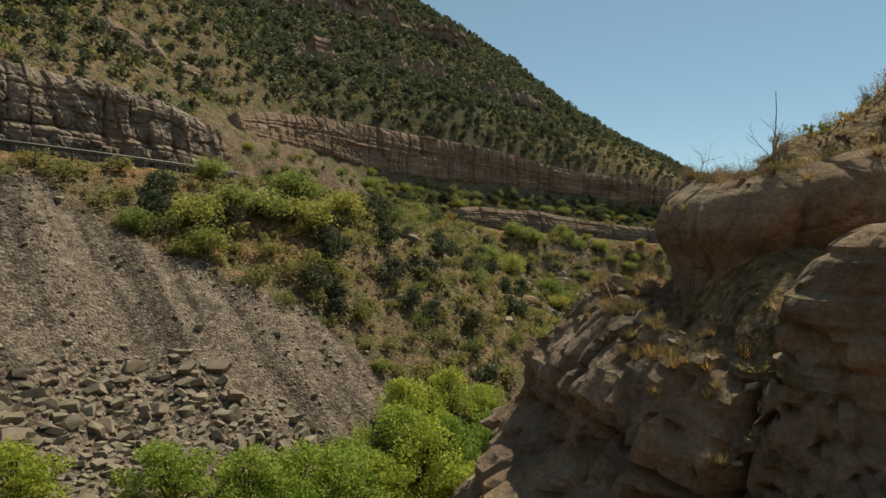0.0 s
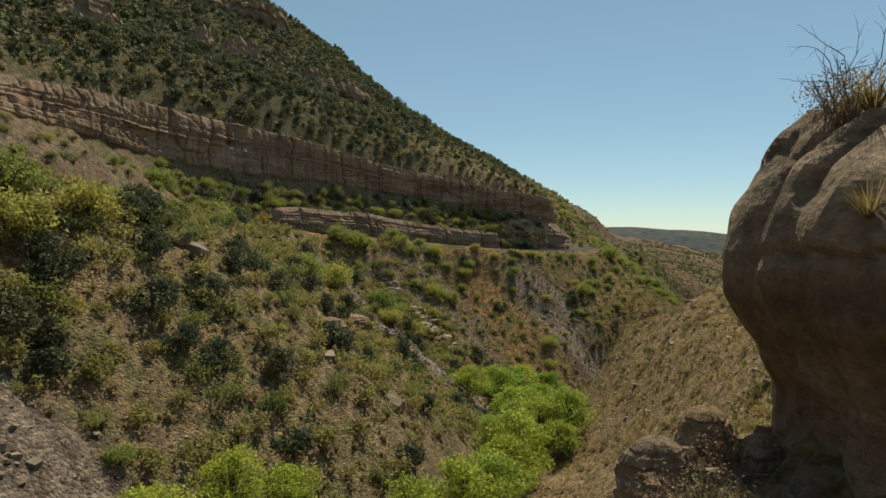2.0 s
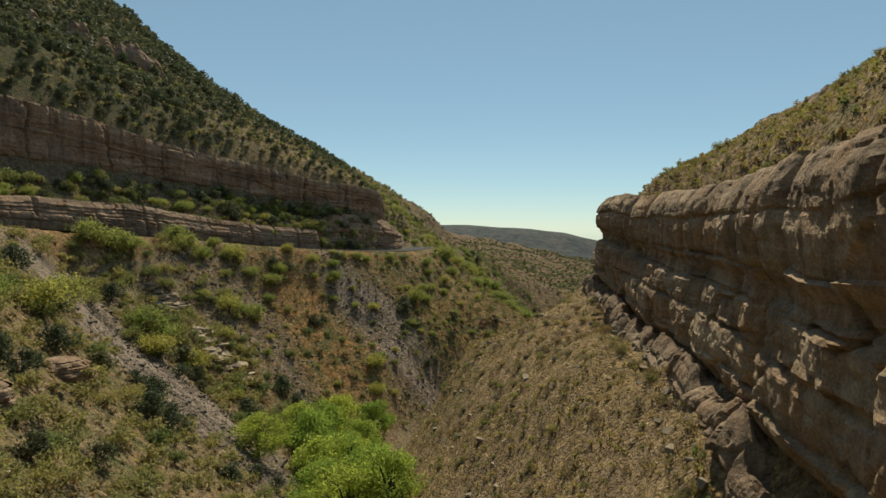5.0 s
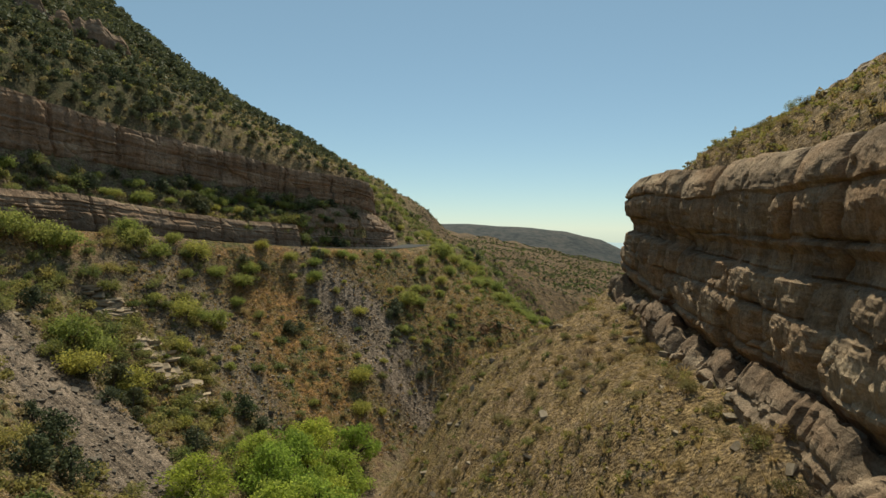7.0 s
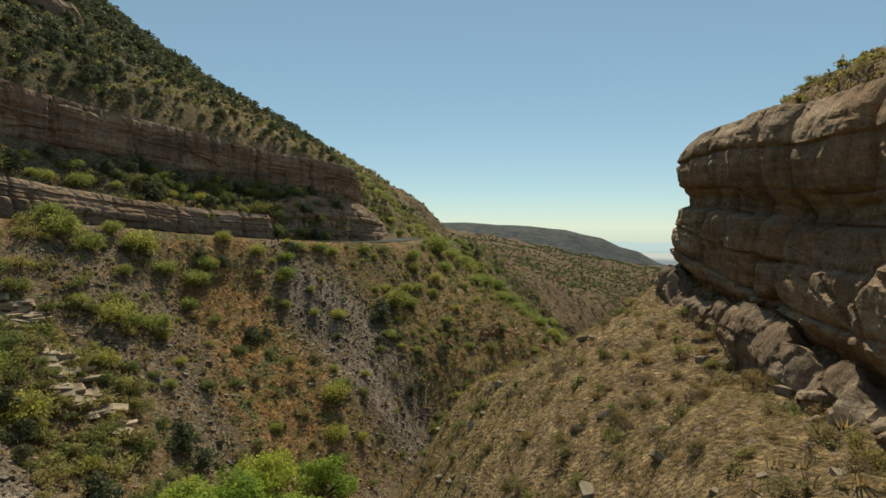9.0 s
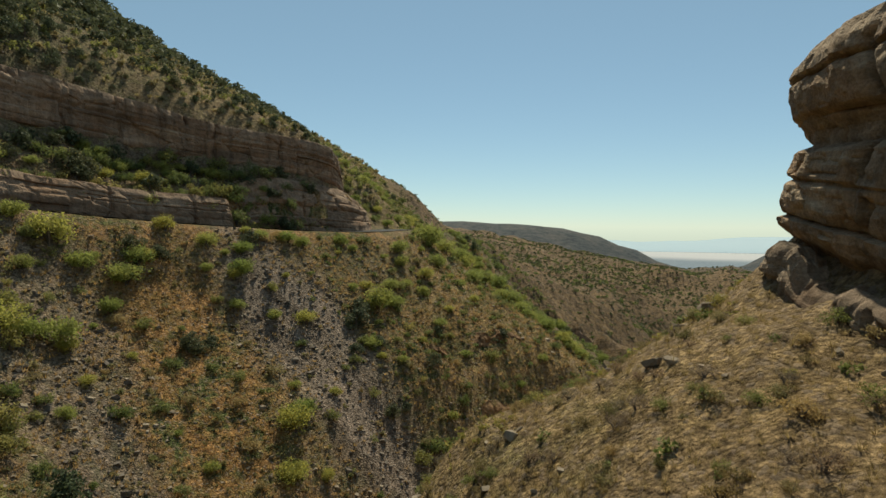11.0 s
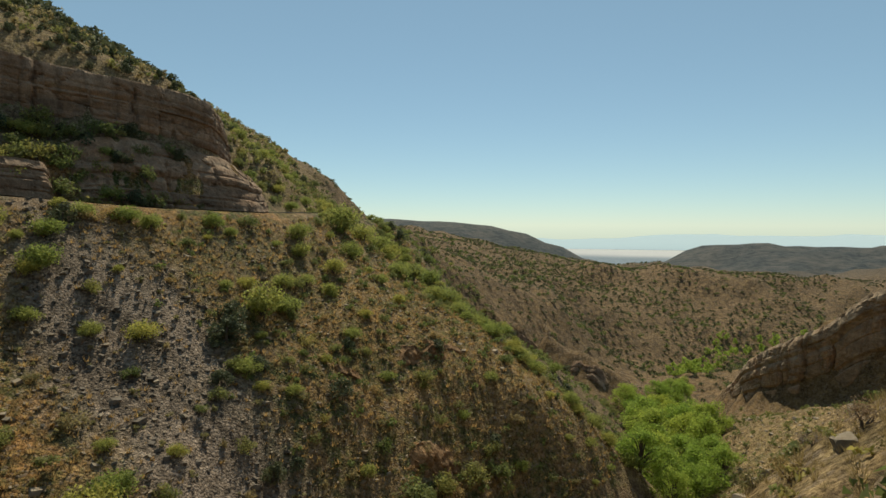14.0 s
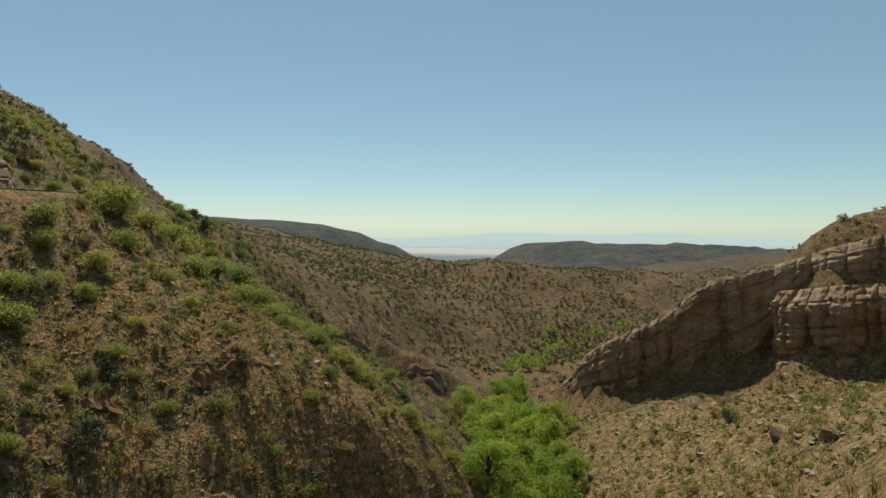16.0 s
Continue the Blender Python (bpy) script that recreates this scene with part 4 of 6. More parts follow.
def leaves(centres, radii, count, size, rng, flat=0.8, shell=0.55, upright=0.0, lean=0.25):
    """Many small leaf sprays, one three-cornered blade each, in the outer part of several lobes."""
    centres, radii = np.array(centres, float), np.array(radii, float)
    w = radii ** 2
    k = rng.choice(len(radii), count, p=w / w.sum())
    d = rng.normal(size=(count, 3))
    d /= np.linalg.norm(d, axis=1)[:, None]
    r = radii[k] * (shell + (1.08 - shell) * rng.uniform(0, 1, count) ** 0.6)
    p = centres[k] + d * r[:, None] * np.array((1, 1, flat))
    nrm = d * lean + rng.normal(size=(count, 3)) * 0.55 + np.array((0, 0, 0.25))
    nrm /= np.linalg.norm(nrm, axis=1)[:, None]
    a = np.cross(nrm, rng.normal(size=(count, 3)))
    a = a * (1 - upright) + np.array((0, 0, 1.0)) * upright
    a /= np.linalg.norm(a, axis=1)[:, None]
    b = np.cross(nrm, a)
    s = size * rng.uniform(0.6, 1.35, count)[:, None]
    v = np.stack([p - a * s * 0.8 - b * s * 0.55, p - a * s * 0.6 + b * s * 0.6, p + a * s], 1).reshape(-1, 3)
    f = np.arange(3 * count).reshape(-1, 3)
    return v, f


def branching(first, others):
    """Limbs grown from rings of a first limb, so that trunk and limbs are one skin. others: (ring, limb)."""
    v, f = first
    vs, fs, at = [v], [f], len(v)
    sides = 5
    for ring, (lv, lf) in others:
        index = np.concatenate([np.arange(ring * sides, ring * sides + sides), at + np.arange(len(lv) - sides)])
        vs.append(lv[sides:])
        fs.append(index[lf])
        at += len(lv) - sides
    return np.concatenate(vs), np.concatenate(fs)


def stems(rng, height, spread, count, r0, lift=0.75):
    out = []
    for _ in range(count):
        az, far = rng.uniform(0, 2 * np.pi), spread * rng.uniform(0.35, 1)
        end = np.array((math.cos(az) * far, math.sin(az) * far, height * rng.uniform(lift, 1)))
        mid = end * 0.5 + np.array((rng.normal(0, 0.08) * spread, rng.normal(0, 0.08) * spread, 0.08 * height))
        out.append((0, tube([(0, 0, -0.25), mid * 0.4 + np.array((0, 0, 0.05 * height)), mid, end], r0, r0 * 0.25)))
    return branching(out[0][1], out[1:])


def shrub_shape(seed, lobes, count, size, flat=0.8, shell=0.5, spread=0.5, trunk=0.05, low=0.35, nstem=5):
    """A shrub about 1 wide and 0.9 tall at scale 1: stems and a crown of uneven lobes."""
    rng = np.random.RandomState(seed)
    c, r = [], []
    for i in range(lobes):
        az, d = rng.uniform(0, 2 * np.pi), 0.36 * math.sqrt(rng.uniform(0, 1)) * spread / 0.5
        c.append((math.cos(az) * d, math.sin(az) * d, low + rng.uniform(0, 0.34) * (1 - d)))
        r.append(rng.uniform(0.13, 0.27))
    crown = leaves(c, r, count, size, rng, flat, shell)
    return {"trunk": stems(rng, low + 0.2, 0.3, nstem, trunk * 0.5), "crown": crown}


def tree_shape(seed, lobes, count, size, tall=1.0, wide=0.5, trunk=0.035):
    """A tree 1 tall: a forked trunk with limbs and a crown of many lobes with gaps."""
    rng = np.random.RandomState(seed)
    c, r, limbs = [], [], []
    post = tube([(0, 0, -0.08), (0.02, 0.0, 0.12), (-0.01, 0.02, 0.3), (0.02, 0.0, 0.62)], trunk, trunk * 0.35)
    for i in range(lobes):
        u = (i + rng.uniform(0, 1)) / lobes
        az, d = rng.uniform(0, 2 * np.pi), wide * (0.35 + 0.65 * math.sin(math.pi * min(1, 0.25 + 0.75 * u))) * rng.uniform(0.25, 1)
        h = 0.25 + 0.62 * u
        c.append((math.cos(az) * d, math.sin(az) * d, h))
        r.append(rng.uniform(0.09, 0.17))
        if i % 2 == 0:
            limbs.append((1 if u < 0.5 else 2, tube([(0, 0, 0.15 + 0.3 * u), (c[-1][0] * 0.5, c[-1][1] * 0.5, h - 0.08), c[-1]], trunk * 0.45, trunk * 0.12)))
    return {"trunk": branching(post, limbs), "crown": leaves(c, r, count, size, rng, 0.8, 0.35)}


def juniper_shape(seed, count, size):
    """A round, dense evergreen about 1 tall with a ragged outline."""
    rng = np.random.RandomState(seed)
    c, r = [], []
    for i in range(12):
        u = i / 11
        az, d = rng.uniform(0, 2 * np.pi), (0.42 - 0.26 * u * u) * math.sqrt(rng.uniform(0.1, 1))
        c.append((math.cos(az) * d, math.sin(az) * d, 0.18 + 0.42 * u))
        r.append((0.25 - 0.09 * u) * rng.uniform(0.75, 1.15))
    return {"trunk": tube([(0, 0, -0.1), (0.02, 0.01, 0.15), (0, 0.02, 0.4), (0.01, 0, 0.7)], 0.045, 0.012, 5), "crown": leaves(c, r, count, size, rng, 0.9, 0.45)}


def tuft_shape(seed, blades, length, width, droop=0.6, rise=0.5):
    """A tuft of narrow blades that spread from one foot; each blade bends over."""
    rng = np.random.RandomState(seed)
    az = rng.uniform(0, 2 * np.pi, blades)
    up = np.clip(rng.normal(rise + 0.35, 0.25, blades), 0.1, 1.35)
    ln = length * rng.uniform(0.55, 1.1, blades)
    d = np.stack([np.cos(az) * np.cos(up), np.sin(az) * np.cos(up), np.sin(up)], 1)
    side = np.stack([-np.sin(az), np.cos(az), np.zeros(blades)], 1) * width * 0.5
    foot = np.stack([np.cos(az), np.sin(az), np.zeros(blades)], 1) * rng.uniform(0, 0.15, blades)[:, None] * length
    mid = foot + d * (ln * 0.55)[:, None]
    tip = foot + d * ln[:, None] - np.array((0, 0, 1.0)) * (ln * droop * 0.3 * np.cos(up))[:, None]
    v = np.stack([foot - side, foot + side, mid + side * 0.8, mid - side * 0.8, tip + side * 0.08, tip - side * 0.08], 1).reshape(-1, 3)
    i = np.arange(blades)[:, None] * 6
    return v, np.concatenate([i + np.array((0, 1, 2, 3)), i + np.array((3, 2, 4, 5))])


def straw_shape(seed, blades, length, width):
    """A small tuft far from the eye: one narrow triangle for each blade."""
    rng = np.random.RandomState(seed)
    az, up = rng.uniform(0, 2 * np.pi, blades), np.clip(rng.normal(0.85, 0.3, blades), 0.15, 1.4)
    ln = length * rng.uniform(0.5, 1.1, blades)
    side = np.stack([-np.sin(az), np.cos(az), np.zeros(blades)], 1) * width * 0.5
    foot = np.stack([np.cos(az), np.sin(az), np.zeros(blades)], 1) * (rng.uniform(0, 0.35, blades) * length)[:, None]
    tip = foot + np.stack([np.cos(az) * np.cos(up), np.sin(az) * np.cos(up), np.sin(up)], 1) * ln[:, None]
    return np.stack([foot - side, foot + side, tip], 1).reshape(-1, 3), np.arange(3 * blades).reshape(-1, 3)


def stone_shape(seed, flat=0.6, long=1.3, chips=13):
    """A blocky boulder about 1 across: a hull over a skewed box whose corners are broken off."""
    rng = np.random.RandomState(seed)
    d = []
    for sx in (-1, 1):
        for sy in (-1, 1):
            for sz in (-1, 1):
                p = np.array((sx, sy, sz), float) * rng.uniform(0.66, 1.0, 3)
                cut = rng.uniform(0.12, 0.5)
                if chips < 10:
                    d.append(p)
                else:
                    d += [p * np.where(np.arange(3) == k, 1 - cut, 1.0) for k in range(3)]
    d = np.array(d)
    d[:, 0] += 0.25 * rng.normal() * d[:, 2]
    d[:, 1] += 0.25 * rng.normal() * d[:, 0]
    d /= np.linalg.norm(d, axis=1).mean()
    d *= np.array((long * 0.55, 0.55, flat * 0.6))
    a, b = rng.normal(0, 0.28, 2)
    d[:, 1], d[:, 2] = d[:, 1] * math.cos(a) - d[:, 2] * math.sin(a), d[:, 1] * math.sin(a) + d[:, 2] * math.cos(a)
    d[:, 0], d[:, 2] = d[:, 0] * math.cos(b) - d[:, 2] * math.sin(b), d[:, 0] * math.sin(b) + d[:, 2] * math.cos(b)
    bm = bmesh.new()
    for p in d:
        bm.verts.new(p)
    got = bmesh.ops.convex_hull(bm, input=bm.verts)
    bmesh.ops.delete(bm, geom=[g for g in got["geom_interior"] if isinstance(g, bmesh.types.BMVert)], context="VERTS")
    bmesh.ops.triangulate(bm, faces=bm.faces)
    bm.verts.index_update()
    out = np.array([v.co[:] for v in bm.verts]), np.array([[v.index for v in f.verts] for f in bm.faces])
    bm.free()
    return out


def spread_out(shape, rows):
    """One joined mesh of a shape at rows of x, y, z, size, turn, (height factor)."""
    v, f = shape
    rows = np.array(rows, float)
    c, s = np.cos(rows[:, 4])[:, None], np.sin(rows[:, 4])[:, None]
    k = rows[:, 3][:, None]
    h = k * (rows[:, 5][:, None] if rows.shape[1] > 5 else 1)
    out = np.stack([rows[:, 0][:, None] + k * (c * v[:, 0] - s * v[:, 1]), rows[:, 1][:, None] + k * (s * v[:, 0] + c * v[:, 1]), rows[:, 2][:, None] + h * v[:, 2]], 2)
    ff = f[None] + (np.arange(len(rows)) * len(v))[:, None, None]
    return out.reshape(-1, 3), ff.reshape(-1, f.shape[1])




def where(x, y):
    """Masks of the parts of the canyon."""
    hill = -side_of(x, y, HILL_EDGE)
    low = -side_of(x, y, CLIFF_LOWER)
    road = side_of(x, y, ROAD)
    creek = -side_of(x, y, CREEK)
    wall = side_of(x, y, WALL_SOUTH)
    east = side_of(x, y, CLIFF_EAST)
    return hill, low, road, creek, wall, east


def sown(seed, tries, box, chance, gap):
    """Random places in a box (x0, y0, x1, y1) where chance(x, y) allows, no nearer to each other than gap."""
    rng = np.random.RandomState(seed)
    x, y = rng.uniform(box[0], box[2], tries), rng.uniform(box[1], box[3], tries)
    ok = rng.uniform(0, 1, tries) < chance(x, y)
    cells, out = {}, []
    for px, py in zip(x[ok], y[ok]):
        i, j = int(px // gap), int(py // gap)
        if all((px - a) ** 2 + (py - b) ** 2 >= gap * gap for di in (-1, 0, 1) for dj in (-1, 0, 1) for a, b in cells.get((i + di, j + dj), ())):
            cells.setdefault((i, j), []).append((px, py))
            out.append((px, py))
    p = np.array(out) if out else np.zeros((0, 2))
    return p[:, 0], p[:, 1]


# ---- plant kinds ----
def kind(name, shapes, mats, label, category, group):
    """Several built examples of one kind of plant, kept as part meshes and as arrays."""
    made = []
    for k, shape in enumerate(shapes):
        made.append([(p, mesh_from(p, *shape[p], mats[p])) for p in shape])
    return {"name": name, "meshes": made, "shapes": shapes, "mats": mats, "label": label, "category": category, "group": group}


def plant(k, x, y, size, rng, z=None, label=""):
    """One plant as a thing: an empty at its foot with its parts."""
    root = new(k["name"])
    root.empty_display_size = 0.2
    root.location = (x, y, float(ground_z(x, y)[0]) - 0.05 if z is None else z)
    root.rotation_euler = (rng.normal(0, 0.05), rng.normal(0, 0.05), rng.uniform(0, 6.28))
    root.scale = (size * rng.uniform(0.92, 1.1), size * rng.uniform(0.92, 1.1), size * rng.uniform(0.88, 1.12))
    for name, mesh in k["meshes"][rng.randint(len(k["meshes"]))]:
        part(name, mesh, root)
    return tagged(root, label or k["label"], k["category"], k["group"])


def mass(k, name, label, category, x, y, sizes, seed, parts=None):
    """Uncounted plants of one kind as one mesh for each part."""
    if len(x) == 0:
        return None
    rng = np.random.RandomState(seed)
    z = ground_z(x, y) - 0.05
    which = rng.randint(len(k["shapes"]), size=len(x))
    root = None
    for p in parts or [n for n in k["shapes"][0] if n != "trunk"]:
        got = []
        for i, shape in enumerate(k["shapes"]):
            m = which == i
            if m.any():
                got.append(spread_out(shape[p], np.stack([x[m], y[m], z[m], sizes[m], x[m] * 7.1 % 6.28], 1)))
        ob = new(name if root is None else p, mesh_from(name, *joined(got), k["mats"][p]))
        if root is None:
            root = tagged(ob, label, category, kind="stuff")
        else:
            ob.parent = root
            tagged(ob, kind="stuff")
    return root


K_MESQUITE = kind("mesquite_shrub", [shrub_shape(100 + i, 30, 2000, 0.03, 0.85, 0.1, low=0.2) for i in range(4)], {"trunk": BARK, "crown": MESQUITE},
                  "bright yellow-green mesquite shrub rooted on the canyon slope", "shrub", "mesquite shrubs on the slopes")
K_BRUSH = kind("brush", [shrub_shape(200 + i, 13, 620, 0.04, 0.75, 0.1, low=0.14) for i in range(4)], {"trunk": TWIG, "crown": BRUSH},
               "low grey-green desert brush on the slope", "shrub", "low brush on the slopes")
K_JUNIPER = kind("juniper", [juniper_shape(300 + i, 850, 0.048) for i in range(4)], {"trunk": BARK, "crown": JUNIPER},
                 "small dark green juniper on the rocky slope", "tree", "junipers")
K_CREEK = kind("cottonwood", [tree_shape(400 + i, 46, 5600, 0.021, wide=0.55) for i in range(3)], {"trunk": BARK, "crown": COTTONWOOD},
               "fresh bright green cottonwood beside the creek bed", "tree", "creekside trees")
K_GREEN = kind("green_shrub", [shrub_shape(260 + i, 14, 700, 0.042, 0.9, 0.1, low=0.17) for i in range(4)], {"trunk": BARK, "crown": SHRUBGREEN},
               "dense deep green shrub on the slope", "shrub", "green shrubs on the slopes")
K_MID_GREEN = kind("shrub", [shrub_shape(620 + i, 9, 230, 0.062, 0.85, 0.1, low=0.16) for i in range(4)], {"trunk": BARK, "crown": leaf_material("olive shrub leaves", (0.15, 0.155, 0.052), (0.3, 0.295, 0.11), 0.55)}, "", "", "")
K_OLIVE = kind("olive_shrub", [shrub_shape(270 + i, 12, 620, 0.036, 0.8, 0.1, low=0.15) for i in range(4)], {"trunk": BARK, "crown": leaf_material("yellow-olive leaves", (0.17, 0.175, 0.05), (0.33, 0.32, 0.11), 0.55)},
               "yellow-olive shrub growing in the dry grass", "shrub", "olive shrubs on the slopes")
K_FAR_JUNIPER = kind("juniper", [juniper_shape(330 + i, 84, 0.135) for i in range(5)], {"trunk": BARK, "crown": JUNIPER}, "", "", "")
K_FAR_BRUSH = kind("brush", [shrub_shape(230 + i, 6, 40, 0.13, 0.75, 0.1, low=0.12) for i in range(4)], {"trunk": TWIG, "crown": BRUSH}, "", "", "")
K_FAR_GREEN = kind("shrub", [shrub_shape(240 + i, 7, 60, 0.12, 0.85, 0.1, low=0.15) for i in range(4)], {"trunk": BARK, "crown": SHRUBGREEN}, "", "", "")
K_FAR_CREEK = kind("cottonwood", [tree_shape(430 + i, 12, 300, 0.07) for i in range(3)], {"trunk": BARK, "crown": COTTONWOOD}, "", "", "")

K_LOW = kind("low_shrub", [shrub_shape(280 + i, 9, 560, 0.028, 0.7, 0.1, low=0.14) for i in range(3)], {"trunk": TWIG, "crown": leaf_material("straw-green scrub leaves", (0.11, 0.095, 0.035), (0.27, 0.22, 0.09), 0.5)},
             "low straw-green scrub on the grassy slope", "shrub", "low scrub on the grassy slope")

# single plants that stand out: x, y, width
MESQUITE_SCREE = [(-20.4, 53.1, 5.0), (-16.2, 48.9, 5.6), (-20.4, 46.9, 3.8), (-24.4, 46.3, 2.6), (-23.3, 48.6, 2.6), (-22.1, 61.9, 3.6), (-14.9, 64.5, 5.2), (-15.7, 58.9, 5.0), (-8.5, 51.3, 3.6), (-6.8, 51.1, 2.2),
                  (-4.8, 50.5, 1.9), (-12.9, 60.6, 4.6), (-18.5, 50.5, 3.4), (-2.5, 48.2, 3.2), (-5, 116, 5.0), (-13.2, 119, 4.6), (7, 94.5, 4.2), (12.1, 111.5, 4.6), (10.3, 100.4, 4.4), (21.2, 116.5, 4.4), (-19, 57, 4.2), (-10, 66, 4.4)]
MESQUITE_SLOPE = [(14.4, 133.4, 4.6), (17.2, 134.6, 4.8), (19.8, 136.6, 4.0), (27.6, 142.9, 4.2), (30.5, 143.5, 3.2), (36, 147, 4.4), (38.6, 146.4, 3.0), (43.8, 148.4, 3.2), (20.4, 122, 4.8), (22.8, 122.6, 4.2), (25.4, 119, 4.2), (32.9, 134.8, 4.0), (36.8, 137.3, 3.6), (34.4, 136.4, 3.0),
                  (55.4, 131.4, 3.4), (53.9, 127.2, 3.0), (56.7, 133.1, 2.6), (71.5, 148.9, 4.0), (74, 149.6, 3.0), (67.6, 142.2, 2.4), (42.6, 146.6, 3.4), (51.4, 151.8, 2.6), (55.4, 151.7, 2.6), (54.5, 149.3, 2.8), (61.8, 155.5, 2.6), (63.5, 155.2, 2.0), (82.3, 156.6, 2.8), (78, 154, 2.0), (60.8, 145, 2.4),
                  (29.3, 135.8, 2.4), (31.5, 128.8, 3.2), (41, 143.4, 2.4), (26.5, 145, 3.6), (33, 148, 3.0), (47, 153, 2.6), (58, 154.6, 2.2), (70, 158, 2.4)]
MESQUITE_SPUR = [(80, 160.5, 3.0), (87.1, 161.6, 3.2), (79.2, 158, 2.4), (80, 153.2, 1.8), (75, 153.2, 2.6), (89.2, 167.8, 4.8), (97.6, 159.1, 3.0), (95.3, 163.6, 3.4), (99, 155.3, 2.6), (100.3, 150.8, 2.5), (101.5, 148.8, 2.4), (103, 146.5, 2.0),
                 (93, 169, 3.8), (97, 172, 4.0), (101, 176, 4.2), (99, 166, 3.6), (102, 162, 3.4), (104, 170, 3.8), (104, 157, 3.0), (106, 152, 2.6)]
JUNIPERS_LOW = [(-10.7, 54.5, 3.4), (-9.3, 54.5, 3.0), (-10.4, 60, 3.6), (-5.1, 62.1, 3.4), (8.2, 71.8, 2.4), (18.8, 95.1, 2.6), (11, 75.1, 2.2), (47.5, 139.9, 2.2), (46.1, 149.5, 2.4), (56.5, 153.5, 2.4), (48.6, 140.1, 1.8), (98.8, 166.6, 2.8), (125, 119.1, 1.8),
                (0, 72, 3.2), (-2, 66, 3.0), (3, 63, 2.6), (1, 79, 2.8), (5, 90, 3.0), (-7, 72, 3.4), (67.1, 145.6, 3.4), (68.4, 147.2, 2.8), (48.1, 141, 2.0), (49.8, 141.4, 1.8), (37.2, 121.9, 3.6), (39.2, 121.2, 2.8), (19.2, 100.5, 3.4), (43.5, 149.6, 2.6)]
CREEK_TREES = [(-17.2, 25.5, 4.2), (-12.2, 29, 4.6), (-5.5, 34.5, 5.4), (-1.2, 41, 6.4), (-2.2, 45, 5.4), (1.5, 38.5, 5.6), (4, 47, 6.2), (9.5, 53.5, 5.6), (16, 63.5, 5.6), (22, 72.5, 6), (23.8, 76.5, 5.4), (28, 82, 6), (31.5, 81.5, 5.4), (28.5, 90.5, 5.2),
               (33, 91, 6), (35.2, 92, 4.8), (33, 97.5, 6), (37.5, 99.5, 6.4), (36, 105, 6), (41, 105.5, 5.6), (40, 112, 6.2), (45, 112.5, 5.8), (44.5, 118.5, 5.6), (49.5, 119.5, 5.2), (19, 68.5, 5.2), (12, 58, 5.4), (6.5, 43.5, 5), (-8, 31, 4.6)]
CREEK_BEND = [(112, 138.5, 5.2), (117, 139, 5.4), (121.5, 137.5, 5.2), (122, 143.5, 6), (127, 142.5, 5.6), (127.5, 148, 6), (132.5, 146, 6), (133, 152.5, 6), (138, 150, 5.6), (143, 156, 5), (117, 134, 4.6), (121, 133.5, 4.8), (112.5, 134.5, 4.4), (126, 138, 5), (131, 142, 5.2), (137, 145.5, 5), (140, 160, 5.4), (144, 165, 5.2), (148.5, 162, 5), (145.5, 154, 5.2), (150, 157.5, 4.6), (155, 166, 4.8), (161, 168.5, 5), (167, 170, 4.6), (174, 174, 5), (136.5, 155.5, 5.6)]
CREEK_TREES += [(-7.5, 33.5, 4.6), (-3.5, 37.5, 5), (-3.2, 41.5, 5), (0.3, 44, 5), (-5.6, 37.8, 4.4), (-9.5, 31.5, 4.4), (27, 98.5, 4.6), (36, 110, 5), (0.5, 50.5, 4.6), (3, 52, 4.4), (30.5, 86.5, 4.6), (25.5, 79.5, 4.4), (31, 94, 4.6), (26, 85.5, 4.4), (34.8, 101.5, 4.4), (38.2, 108, 4.4), (42.3, 109, 4.2), (28.6, 77.5, 4.2), (20.4, 75, 4.4), (42, 115.5, 4.4)]
RNG = np.random.RandomState(7)
for rows in (MESQUITE_SCREE, MESQUITE_SLOPE, MESQUITE_SPUR):
    for x, y, w in rows:
        if x < 2 and zones(np.array([x]), np.array([y]))["gravel"][0] > 0.5:
            continue
        plant(K_MESQUITE, x, y, w * 1.12, RNG)
edge, _ = resample(SPUR_EDGE, 1.6)
for p in edge:
    plant(K_MESQUITE, p[0] + RNG.normal(0.5, 1.0), p[1] + RNG.normal(0, 0.8), RNG.uniform(1.5, 2.8), RNG)
for x, y, h in JUNIPERS_LOW:
    plant(K_JUNIPER, x, y, h, RNG)
for x, y, w in [(72, 133.4, 3.4), (75, 134, 3.0), (78.5, 134.8, 3.6), (82, 135.6, 3.0), (85.5, 136.4, 3.4), (89, 137.2, 3.0), (69, 132.6, 2.8), (80, 133.6, 3.2)]:
    plant(K_GREEN, x, y, w, RNG, label="dense dark green shrub below the undercut rock")
for rows in (CREEK_TREES, CREEK_BEND):
    for x, y, h in rows:
        shift = 3.5 * float(smooth(50, 58, y) * (1 - smooth(92, 104, y)))
        plant(K_CREEK, x + shift, y, h * (0.95 if y < 56 else 1.12), RNG)


# ---- plants sown by their ground ----
def chance_hill(x, y):
    hill, low, road, creek, wall, east = where(x, y)
    n = fbm(x / 14, y / 14, seed=61)
    dense = np.where(y > 112 + 0.3 * x, 1.3, 0.75) * (1 - 0.6 * smooth(22, 55, x) * (1 - smooth(14, 40, hill)))
    return np.where((hill > 3.0) & (x < 120), np.clip(dense * (1 + 0.6 * n), 0.05, 1), 0) * smooth(1.5, 5, hill)


def chance_ledge(x, y):
    hill, low, road, creek, wall, east = where(x, y)
    return np.where((hill < -1.0) & (low > 1.0) & (y > 118) & (x > -14) & (x < 70), 0.9, 0)


